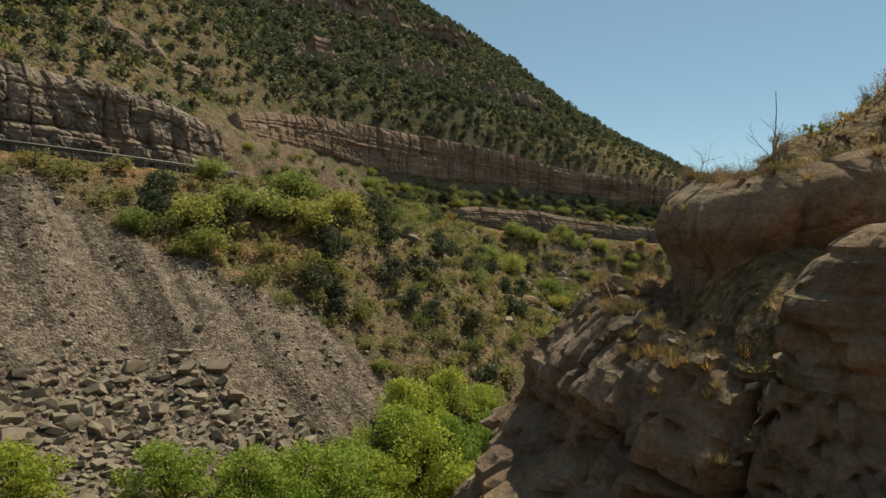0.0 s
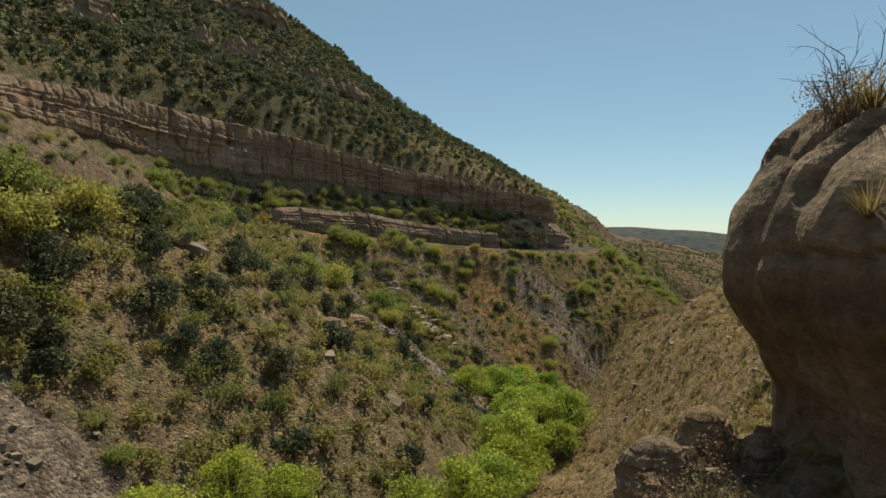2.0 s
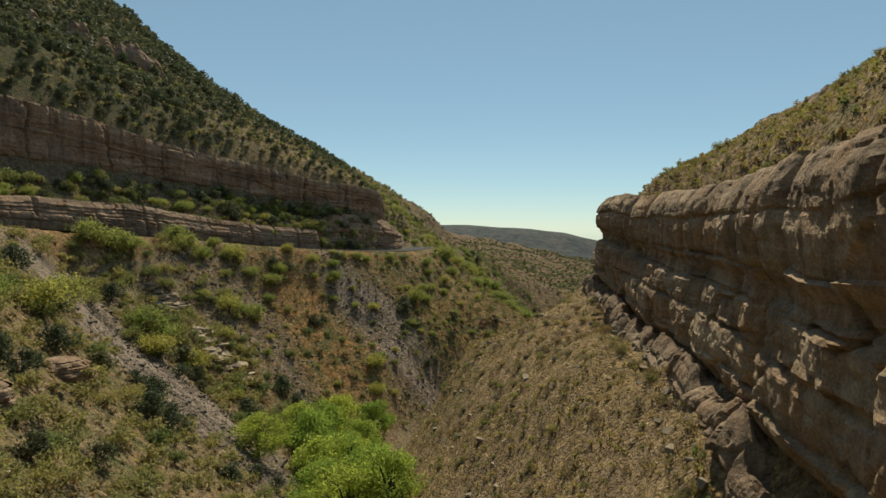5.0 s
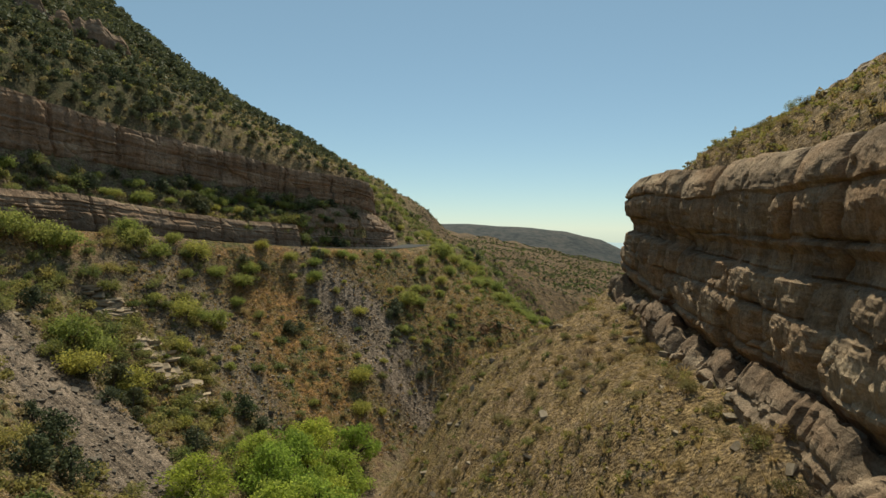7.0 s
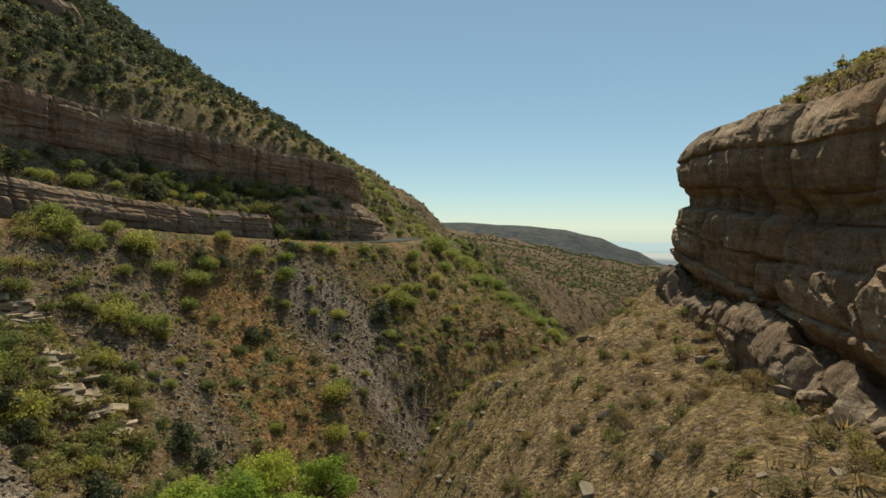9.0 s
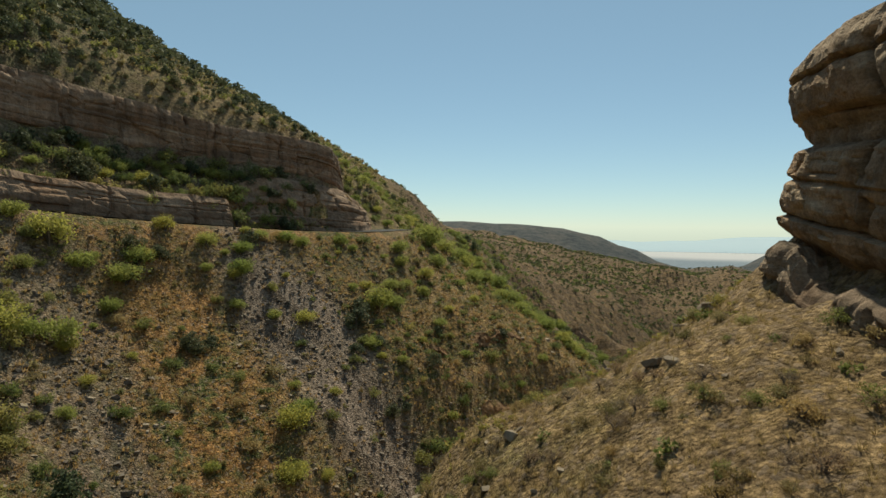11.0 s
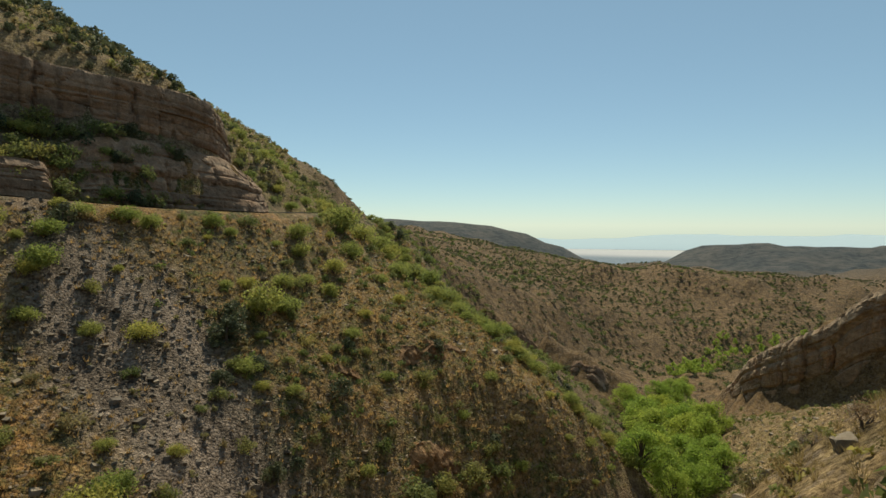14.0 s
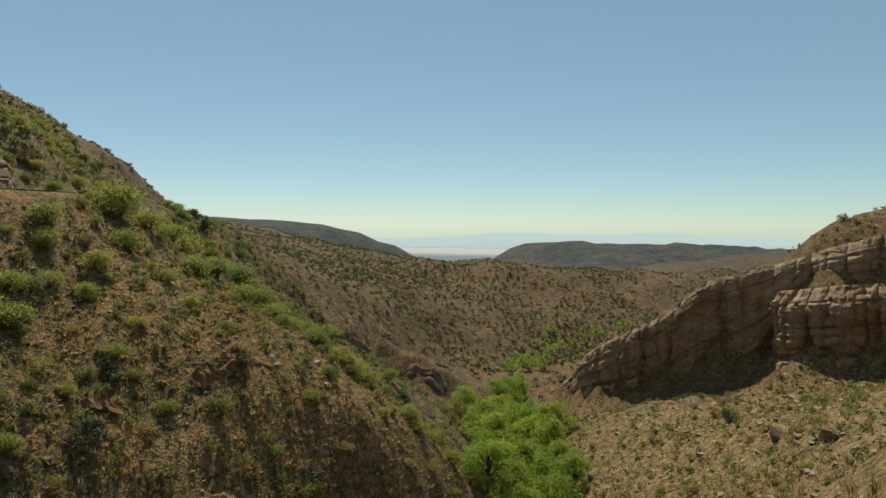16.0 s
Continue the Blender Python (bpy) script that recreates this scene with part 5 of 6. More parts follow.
def chance_hillock(x, y):
    hill, low, road, creek, wall, east = where(x, y)
    z = zones(x, y)
    n = fbm(x / 7, y / 7, seed=62)
    return np.where((road > 5) & (creek > 5) & (x < 34) & (y < 132), np.clip(0.9 - 0.3 * smooth(72, 90, y) + 0.7 * n, 0, 1) * (1 - z["gravel"]), 0)


def chance_slope(x, y):
    hill, low, road, creek, wall, east = where(x, y)
    z = zones(x, y)
    n = fbm(x / 9, y / 9, seed=63)
    return np.where((road > 5) & (creek > 4) & (x > 26) & (y > 112) & (x < 112), np.clip(0.62 + 0.8 * n, 0.05, 1) * (1 - 0.9 * z["gravel"]) * (1 - 0.6 * z["orange"]), 0)


def chance_south(x, y):
    hill, low, road, creek, wall, east = where(x, y)
    n = fbm(x / 8, y / 8, seed=64)
    clear = (np.abs(wall) > 1.5) & (np.abs(east) > 1.5)
    return np.where((creek < -4) & clear & (x < 150), np.clip(0.4 + 0.9 * n, 0.02, 1), 0)


def chance_south_mass(x, y):
    """The open slope away from the stretch where single plants stand."""
    return chance_south(x, y) * ~((x > 40) & (x < 72) & (y > 74) & (y < 106))


def chance_slide(x, y):
    hill, low, road, creek, wall, east = where(x, y)
    return np.where((hill < -1) & (road < -3) & (y < 130), 0.5 + 0.6 * fbm(x / 6, y / 6, seed=65), 0)


hx, hy = sown(41, 60000, (-110, 20, 118, 300), chance_hill, 1.85)
hs = (1.5 + 2.6 * np.random.RandomState(3).uniform(0, 1, len(hx)) ** 1.4) * (0.75 + 0.25 * smooth(0, 60, hy - 90)) * (1 - 0.42 * smooth(78, 92, hx)) * (1 - 0.3 * smooth(22, 55, hx) * (1 - smooth(14, 40, -side_of(hx, hy, HILL_EDGE))))
near_hill = (np.hypot(hx - 45, hy - 178) < 60) & (-side_of(hx, hy, HILL_EDGE) < 14)
singles = np.flatnonzero(near_hill)[:180]
for i in singles:
    plant(K_JUNIPER, hx[i], hy[i], hs[i] * 0.85, RNG, label="dark juniper on the hillside above the cliff")
rest = np.ones(len(hx), bool)
rest[singles] = False
mass(K_FAR_JUNIPER, "juniper_wood", "dark juniper wood covering the hillside", "trees", hx[rest], hy[rest], hs[rest], 5)

bx, by = sown(43, 30000, (-90, 20, 125, 300), lambda x, y: 1.3 * chance_hill(x, y), 1.35)
mass(K_FAR_BRUSH, "hill_brush", "dry brush between the junipers", "brush", bx, by, np.random.RandomState(8).uniform(0.9, 2.2, len(bx)), 6)
bx, by = sown(59, 9000, (-90, 20, 125, 300), lambda x, y: 1.2 * chance_hill(x, y), 2.1)
mass(K_FAR_GREEN, "hill_shrubs", "green shrubs between the junipers", "brush", bx, by, np.random.RandomState(9).uniform(1.0, 2.4, len(bx)), 26)

lx, ly = sown(44, 14000, (-20, 115, 80, 176), chance_ledge, 1.2)
for i, (x, y) in enumerate(zip(lx, ly)):
    if i < 160:
        plant((K_GREEN, K_MESQUITE, K_GREEN, K_JUNIPER)[i % 4], x, y, (3.0, 2.8, 3.2, 2.8)[i % 4] * RNG.uniform(0.7, 1.2), RNG)
mass(K_MID_GREEN, "ledge_brush", "green brush on the ledge between the cliffs", "brush", lx[160:], ly[160:], np.random.RandomState(19).uniform(1.4, 2.6, max(0, len(lx) - 160)), 27)


def sow(seed, tries, box, chance, gap, kinds, count, sizes, rest_sizes, name, label, rest_kind):
    """The first places become single plants, the others one mass."""
    px, py = sown(seed, tries, box, chance, gap)
    order = np.random.RandomState(seed).permutation(len(px))
    for n, i in enumerate(order[:count]):
        plant(kinds[n % len(kinds)], px[i], py[i], RNG.uniform(*sizes), RNG)
    i = order[count:]
    if len(i):
        mass(rest_kind, name, label, "brush", px[i], py[i], np.random.RandomState(seed + 1).uniform(*rest_sizes, len(i)), seed + 2)


HILLOCK_BOX = (-32, 30, 40, 134)
sow(45, 14000, HILLOCK_BOX, chance_hillock, 1.75, (K_OLIVE, K_GREEN, K_JUNIPER, K_OLIVE), 200, (1.7, 3.6), (1.5, 3.0), "slope_shrubs", "olive shrubs crowding the hillock", K_MID_GREEN)
sow(145, 16000, HILLOCK_BOX, chance_hillock, 1.05, (K_BRUSH,), 0, (0.7, 1.2), (0.6, 1.5), "slope_brush", "grey-green brush between larger shrubs", K_FAR_BRUSH)
SLOPE_BOX = (26, 112, 114, 190)
sow(46, 9000, SLOPE_BOX, chance_slope, 2.2, (K_BRUSH, K_MESQUITE, K_GREEN), 230, (0.9, 2.3), (0.8, 1.8), "slope_shrubs", "green shrubs scattered below the road", K_MID_GREEN)
sow(146, 14000, SLOPE_BOX, chance_slope, 1.1, (K_BRUSH,), 0, (0.6, 1.0), (0.4, 1.1), "slope_brush", "small brush scattered over the slope below the road", K_FAR_BRUSH)
sow(246, 3000, (62, 136, 110, 184), chance_slope, 1.7, (K_GREEN,), 0, (0.8, 1.6), (0.6, 1.5), "slope_shrubs", "dark green shrubs dotted over the spur", K_FAR_GREEN)
sow(253, 2600, (12, 116, 36, 147), lambda x, y: np.where(np.abs(side_of(x, y, ROAD)) > 5, np.clip(0.5 + 1.2 * fbm(x / 6, y / 6, seed=79), 0.05, 1) * (1 - 0.9 * zones(x, y)["gravel"]), 0), 1.7, (K_OLIVE, K_OLIVE, K_GREEN), 70, (1.3, 3.2), (0.7, 1.6), "slope_brush", "brush beside the gully below the road", K_FAR_BRUSH)
sow(249, 2400, (62, 132, 92, 146), chance_slope, 1.5, (K_GREEN, K_OLIVE, K_JUNIPER), 30, (1.0, 2.2), (0.5, 1.3), "slope_brush", "grey-green brush low on the spur", K_FAR_BRUSH)
SOUTH_BOX = (-5, 0, 150, 160)
sow(47, 10000, SOUTH_BOX, chance_south, 1.7, (K_LOW, K_BRUSH), 90, (0.5, 1.4), (0.4, 1.0), "slope_brush", "low shrubs on the grassy slope", K_FAR_GREEN)
sow(147, 12000, SOUTH_BOX, chance_south_mass, 1.0, (K_BRUSH,), 0, (0.4, 0.8), (0.3, 0.8), "slope_brush", "small dry brush on the grassy slope", K_FAR_BRUSH)
sow(148, 3000, (84, 178, 116, 222), lambda x, y: np.where(side_of(x, y, HILL_EDGE) < -1, 0.8, 0), 2.0, (K_MESQUITE, K_GREEN), 50, (1.6, 3.0), (1.2, 2.4), "slope_shrubs", "yellow-green shrubs on the end of the hill", K_FAR_GREEN)
sow(48, 3600, (-60, 30, 0, 130), chance_slide, 1.8, (K_GREEN, K_MESQUITE, K_BRUSH), 60, (1.0, 2.2), (0.6, 1.4), "slope_brush", "brush on the loose slope under the cliff", K_FAR_BRUSH)


def chance_crown(x, y):
    """The steep slope between the wall's rim and the crest."""
    wall = side_of(x, y, WALL_SOUTH)
    return np.where((wall > 2.5) & (wall < 22) & (y > 22) & (y < 100), np.clip(0.65 + 0.7 * fbm(x / 6, y / 6, seed=75), 0.1, 1), 0)


sow(250, 5000, (14, 20, 96, 96), chance_crown, 1.25, (K_LOW, K_LOW, K_OLIVE), 150, (0.6, 1.7), (0.5, 1.3), "slope_brush", "low brush on the slope above the wall", K_FAR_BRUSH)
sow(252, 5000, (104, 146, 142, 216), lambda x, y: np.where((side_of(x, y, CREEK) < -6) & (np.abs(side_of(x, y, ROAD)) > 4), np.clip(0.6 + 0.8 * fbm(x / 9, y / 9, seed=76), 0.05, 1), 0), 1.3, (K_MESQUITE, K_GREEN, K_JUNIPER), 60, (1.4, 3.0), (0.7, 2.0), "slope_shrubs", "green shrubs on the slope behind the spur", K_FAR_GREEN)


def chance_bend(x, y):
    """The slope and the hilltop round the cliff at the creek's bend."""
    return np.where((side_of(x, y, CREEK) > 6) & (np.abs(side_of(x, y, CLIFF_EAST)) > 2.5) & (side_of(x, y, WALL_SOUTH) < -3), np.clip(0.55 + 0.8 * fbm(x / 9, y / 9, seed=74), 0.05, 1), 0)


sow(248, 6000, (92, 84, 178, 150), chance_bend, 1.15, (K_BRUSH, K_OLIVE), 60, (0.6, 1.6), (0.4, 1.3), "slope_brush", "low brush on the slope under the creek-bend cliff", K_FAR_GREEN)


def chance_far(x, y):
    hill, low, road, creek, wall, east = where(x, y)
    d = np.hypot(x - 50, y - 100)
    return np.where((d > 75) & ~((x < 175) & (y < 135)) & ((x > 112) | (y > 230)) & (hill < 0) & (np.abs(east) > 2), np.clip(0.5 + 1.5 * fbm(x / 30, y / 30, seed=66), 0.06, 1), 0)


px, py = sown(49, 80000, (108, 60, 500, 430), chance_far, 2.0)
K_DOT = kind("brush", [shrub_shape(250 + i, 4, 20, 0.19, 0.75, 0.1, low=0.12) for i in range(4)], {"trunk": TWIG, "crown": JUNIPER}, "", "", "")
mass(K_DOT, "far_brush", "dark brush dotted over the lower canyon slopes", "brush", px, py, np.random.RandomState(4).uniform(1.0, 2.6, len(px)) * (0.6 + 0.4 * smooth(140, 200, px)), 10, ["crown"])
px, py = sown(149, 12000, (108, 60, 420, 420), chance_far, 4.5)
mass(K_FAR_GREEN, "far_shrubs", "green shrubs dotted over the lower canyon slopes", "brush", px, py, np.random.RandomState(4).uniform(1.4, 3.2, len(px)) * (0.55 + 0.45 * smooth(140, 200, px)), 30, ["crown"])
px, py = sown(50, 2600, (192, 150, 330, 260), lambda x, y: np.where(np.abs(side_of(x, y, CREEK)) < 5, 0.5, 0), 4.2)
mass(K_FAR_CREEK, "creekside_trees", "bright green trees along the lower creek", "trees", px, py, np.random.RandomState(5).uniform(3.0, 5.0, len(px)), 11)

# ---- dry grass and ground cover ----
GRASS_SHAPES = [{"blades": straw_shape(500 + i, 15, 0.5, 0.07)} for i in range(4)]
K_GRASS = kind("grass", GRASS_SHAPES, {"blades": DRYGRASS}, "", "", "")
gx, gy = sown(51, 50000, (-2, 8, 128, 132), lambda x, y: (1.25 * chance_south(x, y) + 0.3 * (chance_south(x, y) > 0)) * ~((x > 38) & (x < 70) & (y > 72) & (y < 108)), 0.72)
K_FINE = kind("grass", [{"blades": straw_shape(520 + i, 44, 0.42, 0.022)} for i in range(4)], {"blades": DRYGRASS}, "", "", "")
fx, fy = sown(151, 14000, (38, 72, 72, 108), lambda x, y: 0.9 * (chance_south(x, y) > 0), 0.38)
mass(K_FINE, "dry_grass", "fine golden grass tufts on the open slope", "grass", fx, fy, np.random.RandomState(61).uniform(0.45, 1.0, len(fx)), 62)
mass(K_GRASS, "dry_grass", "dry straw-coloured grass tufts on the slope", "grass", gx, gy, np.random.RandomState(6).uniform(0.5, 1.3, len(gx)), 12)
K_COVER = kind("cover", [shrub_shape(560 + i, 4, 26, 0.16, 0.7, 0.1, low=0.1) for i in range(4)], {"trunk": TWIG, "crown": BRUSH}, "", "", "")
K_STRAW = kind("straw", [shrub_shape(570 + i, 4, 24, 0.16, 0.6, 0.1, low=0.08) for i in range(4)], {"trunk": TWIG, "crown": DRYGRASS}, "", "", "")


def chance_cover(x, y):
    return np.maximum(0.9 * (chance_slope(x, y) > 0) * (1 - 0.85 * zones(x, y)["gravel"]), 0.9 * (chance_hillock(x, y) > 0) * (1 - zones(x, y)["gravel"])) * np.clip(0.6 + 0.8 * fbm(x / 3, y / 3, seed=71), 0, 1)


sx, sy = sown(155, 60000, (26, 112, 114, 192), lambda x, y: (chance_slope(x, y) > 0) * (1 - 0.93 * zones(x, y)["gravel"]) * np.clip(0.75 + 0.9 * fbm(x / 5, y / 5, seed=73), 0.1, 1), 0.42)
mass(K_GRASS, "dry_grass", "golden dry grass over the slope below the road", "grass", sx, sy, np.random.RandomState(63).uniform(0.5, 1.3, len(sx)), 64)
cx, cy = sown(55, 30000, (-32, 30, 114, 190), chance_cover, 0.7)
half = np.arange(len(cx)) % 2 == 0
mass(K_COVER, "ground_cover", "small grey-green plants close to the ground", "plants", cx[half], cy[half], np.random.RandomState(21).uniform(0.3, 0.8, half.sum()), 22, ["crown"])
mass(K_STRAW, "dry_cover", "small dry plants close to the ground", "plants", cx[~half], cy[~half], np.random.RandomState(23).uniform(0.3, 0.8, (~half).sum()), 24, ["crown"])
K_TURF = kind("turf", [shrub_shape(575 + i, 4, 30, 0.14, 0.55, 0.1, low=0.08) for i in range(4)], {"trunk": TWIG, "crown": leaf_material("yellow-green low plants", (0.16, 0.165, 0.045), (0.33, 0.32, 0.1), 0.5)}, "", "", "")
cx, cy = sown(57, 24000, (14, 20, 96, 96), chance_crown, 0.42)
mass(K_TURF, "low_plants", "green low plants on the slope above the wall", "plants", cx, cy, np.random.RandomState(32).uniform(0.4, 0.95, len(cx)), 33, ["crown"])
cx, cy = sown(58, 30000, (14, 30, 130, 132), lambda x, y: np.where(chance_south(x, y) > 0, smooth(0.08, 0.3, fbm(x / 7, y / 7, seed=78)), 0), 0.5)
mass(K_TURF, "low_plants", "patches of green low plants in the dry grass", "plants", cx, cy, np.random.RandomState(34).uniform(0.3, 0.8, len(cx)), 35, ["crown"])
cx, cy = sown(56, 14000, (-5, 0, 150, 160), chance_south_mass, 0.9)
mass(K_COVER, "ground_cover", "small grey-green plants in the dry grass", "plants", cx, cy, np.random.RandomState(25).uniform(0.3, 0.75, len(cx)), 26, ["crown"])

# ---- stones ----
STONES = [stone_shape(600 + i, 0.45 + 0.08 * (i % 5), 1.1 + 0.12 * (i % 4)) for i in range(12)]
STONE_MESHES = [mesh_from("boulder", v, f, STONE) for v, f in STONES]


def boulder(x, y, size, rng, label="angular grey-brown limestone boulder on the scree", group="boulders on the scree", tilt=0.35, z=None, name="boulder"):
    ob = new(name, STONE_MESHES[rng.randint(len(STONE_MESHES))])
    ob.location = (x, y, (float(ground_z(x, y)[0]) if z is None else z) + 0.02 * size)
    ob.rotation_euler = (rng.normal(0, tilt), rng.normal(0, tilt), rng.uniform(0, 6.28))
    ob.scale = (size * rng.uniform(0.85, 1.2), size * rng.uniform(0.85, 1.2), size * rng.uniform(0.8, 1.3))
    return tagged(ob, label, "boulder", group)


def chance_scree(x, y):
    """Boulders gather at the foot of the big scree."""
    foot, _ = line_distance(x, y, TALUS_LOW[:3] + [(1, 46, 0)])
    up = -side_of(x, y, TALUS_LOW[:3] + [(1, 46, 0)])
    return np.where((up > -6) & (up < 18) & (x < 2), (1 - smooth(5, 12, up)) * (1 - smooth(36, 42, y)), 0)


sx, sy = sown(52, 90000, (-48, -10, 4, 50), chance_scree, 0.4)
size = np.clip(np.random.RandomState(12).lognormal(-0.7, 0.45, len(sx)), 0.22, 1.2)
order = np.argsort(-size)
for i in order[:190]:
    boulder(sx[i], sy[i], size[i], RNG)


PEBBLES = [stone_shape(640 + i, 0.6, 1.2, 7) for i in range(12)]


RUBBLE = plain_material("grey-purple rubble", (0.125, 0.1, 0.082), (0.25, 0.205, 0.168), 1.5)


def stones(name, label, x, y, sizes, seed, STONES=PEBBLES, mat=STONE):
    rng = np.random.RandomState(seed)
    which = rng.randint(len(STONES), size=len(x))
    z = ground_z(x, y)
    got = [spread_out(STONES[i], np.stack([x[m], y[m], z[m] + 0.08 * sizes[m], sizes[m], rng.uniform(0, 6.28, m.sum())], 1)) for i in range(len(STONES)) for m in [which == i] if m.any()]
    return tagged(new(name, mesh_from(name, *joined(got), mat)), label, "stones", kind="stuff")


rest = order[190:]
stones("scree_stones", "broken limestone blocks at the foot of the scree", sx[rest], sy[rest], size[rest], 13)
t2x, t2y = sown(153, 16000, (14, 92, 72, 156), lambda x, y: np.where(zones(x, y)["gravel"] > 0.35, 0.6 + 0.5 * fbm(x / 3, y / 3, seed=69), 0), 0.4)
stones("scree_rubble", "loose grey rubble down the scree chutes", t2x, t2y, np.clip(np.random.RandomState(64).lognormal(-1.2, 0.45, len(t2x)), 0.15, 0.9), 65, mat=RUBBLE)
tx, ty = sown(53, 40000, (-50, -10, 8, 56), lambda x, y: np.where((zones(x, y)["gravel"] > 0.35) & (side_of(x, y, CREEK) < -3), 0.12 + 1.1 * fbm((0.66 * x + 0.75 * y) / 1.6, (0.75 * x - 0.66 * y) / 14, seed=67), 0), 0.35)
stones("scree_rubble", "small grey rubble over the scree chutes", tx, ty, np.clip(np.random.RandomState(14).lognormal(-1.55, 0.5, len(tx)), 0.1, 0.9), 15)
ux, uy = sown(54, 16000, (-30, 20, 150, 175), lambda x, y: np.where((np.abs(side_of(x, y, ROAD)) > 5) & (np.abs(side_of(x, y, WALL_SOUTH)) > 3) & (np.abs(side_of(x, y, LEDGE_SOUTH)) > 5), 0.25 + 0.4 * fbm(x / 5, y / 5, seed=68), 0), 0.8)
stones("slope_stones", "pale loose stones among the brush", ux, uy, np.clip(np.random.RandomState(16).lognormal(-1.7, 0.5, len(ux)), 0.1, 0.8), 17)

vx, vy = sown(154, 22000, (26, 112, 112, 180), lambda x, y: np.where((np.abs(side_of(x, y, ROAD)) > 5) & (side_of(x, y, CREEK) < -4), 0.4 + 0.6 * fbm(x / 4, y / 4, seed=70), 0), 0.5)
stones("slope_stones", "small pale stones over the slope below the road", vx, vy, np.clip(np.random.RandomState(18).lognormal(-1.5, 0.45, len(vx)), 0.12, 0.7), 19)

wx, wy = sown(158, 6000, (92, 100, 150, 145), chance_bend, 0.9)
stones("slope_stones", "pale stones on the slope under the creek-bend cliff", wx, wy, np.clip(np.random.RandomState(28).lognormal(-1.2, 0.5, len(wx)), 0.15, 1.1), 29)

# blocks fallen along the foot of the wall
SHELF = offset_line(rounded(WALL_SOUTH[9:16]), -1, -1.8)
pts, _ = resample(SHELF, 1.1)
for p in pts:
    plant((K_LOW, K_BRUSH)[RNG.randint(2)], p[0] + RNG.normal(0, 0.8), p[1] + RNG.normal(0, 0.8), RNG.uniform(0.7, 1.5), RNG, label="low brush among the rocks at the wall foot")
    boulder(p[0] + RNG.normal(0, 0.6), p[1] + RNG.normal(0, 0.6), float(RNG.uniform(0.25, 0.65)), RNG, "rounded tan limestone block fallen along the wall foot", "blocks along the wall foot", 0.25)
for x, y, s in [(108.3, 108.3, 1.2), (133.9, 125.2, 1.1), (125.5, 126.5, 1.0), (113.1, 112.5, 1.2), (12.6, 68.6, 1.3), (7, 68.1, 1.2), (-3.2, 70.5, 2.2), (-4.6, 71.5, 1.8)]:
    boulder(x, y, s, RNG, "pale limestone block lying on the open slope", "blocks on the slopes", 0.2)


# ---- the road ----
def ribbon(line, half, lift, step=2.0):
    p, _ = resample(rounded(line, 3), step)
    a, b = offset_line(p, 1, -half), offset_line(p, 1, half)
    m = p.copy()
    m[:, 2] += 0.04
    v = np.stack([a, m, b], 1)
    v[:, :, 2] = v[:, :, 2] + lift
    return v.reshape(-1, 3), grid_faces(len(p), 3)


road = new("road", mesh_from("road", *ribbon(ROAD, 3.1, 0.1), ASPHALT))
tagged(road, "narrow worn asphalt road cut below the cliff", "road", kind="structure")

RAIL = plain_material("rust-dark steel rail", (0.09, 0.075, 0.065), (0.17, 0.14, 0.12), 5.0, 0.55)
rail_line, _ = resample(offset_line(rounded([(-62, 24, 37), (-38, 48, 35.4), (-29, 60, 34.8), (-24, 70, 34.3)]), 1, -3.6), 2.0)
guard_rail = tagged(new("guard_rail"), "weathered steel guard rail along the road edge", "guard rail")
guard_rail.location = tuple(rail_line[0])
base = rail_line[0]
bm = bmesh.new()
bmesh.ops.create_cube(bm, size=1.0)
bmesh.ops.scale(bm, vec=(0.14, 0.14, 1.0), verts=bm.verts)
post_mesh = bpy.data.meshes.new("post")
bm.to_mesh(post_mesh)
bm.free()
post_mesh.materials.append(RAIL)
for p in rail_line:
    o = part("post", post_mesh, guard_rail)
    o.location = (p[0] - base[0], p[1] - base[1], p[2] - base[2] + 0.35)
beam = []
for dz, bulge in ((0.5, 0.0), (0.58, 0.06), (0.66, 0.0), (0.74, 0.06), (0.82, 0.0)):
    q = rail_line - base
    beam.append(np.stack([q[:, 0] + 0.1 + bulge, q[:, 1] - 0.06 - bulge * 0.6, q[:, 2] + dz], 1))
part("beam", mesh_from("beam", np.stack(beam, 1).reshape(-1, 3), grid_faces(len(rail_line), 5), RAIL), guard_rail)

# ---- a small warning sign beside the road ----
def road_sign(x, y):
    thing = tagged(new("road_sign"), "orange diamond warning sign on a steel post", "road sign")
    thing.location = (x, y, float(ground_z(x, y)[0]) - 0.2)
    bm = bmesh.new()
    bmesh.ops.create_cube(bm, size=1.0)
    bmesh.ops.scale(bm, vec=(0.07, 0.05, 2.5), verts=bm.verts)
    post = bpy.data.meshes.new("post")
    bm.to_mesh(post)
    bm.free()
    post.materials.append(RAIL)
    part("post", post, thing).location = (0, 0, 1.25)
    bm = bmesh.new()
    bmesh.ops.create_cube(bm, size=1.0)
    bmesh.ops.scale(bm, vec=(0.78, 0.02, 0.78), verts=bm.verts)
    bmesh.ops.bevel(bm, geom=[e for e in bm.edges if abs(e.verts[0].co.y - e.verts[1].co.y) > 0.01], offset=0.07, segments=3, affect="EDGES")
    plate = bpy.data.meshes.new("plate")
    bm.to_mesh(plate)
    bm.free()
    plate.materials.append(plain_material("orange sign paint", (0.66, 0.24, 0.02), (0.76, 0.3, 0.03), 4.0, 0.5))
    board = part("plate", plate, thing, "faded orange plate")
    board.location = (0, -0.05, 2.15)
    board.rotation_euler = (0, radians(45), 0)
    thing.rotation_euler = (0, 0, radians(-12))


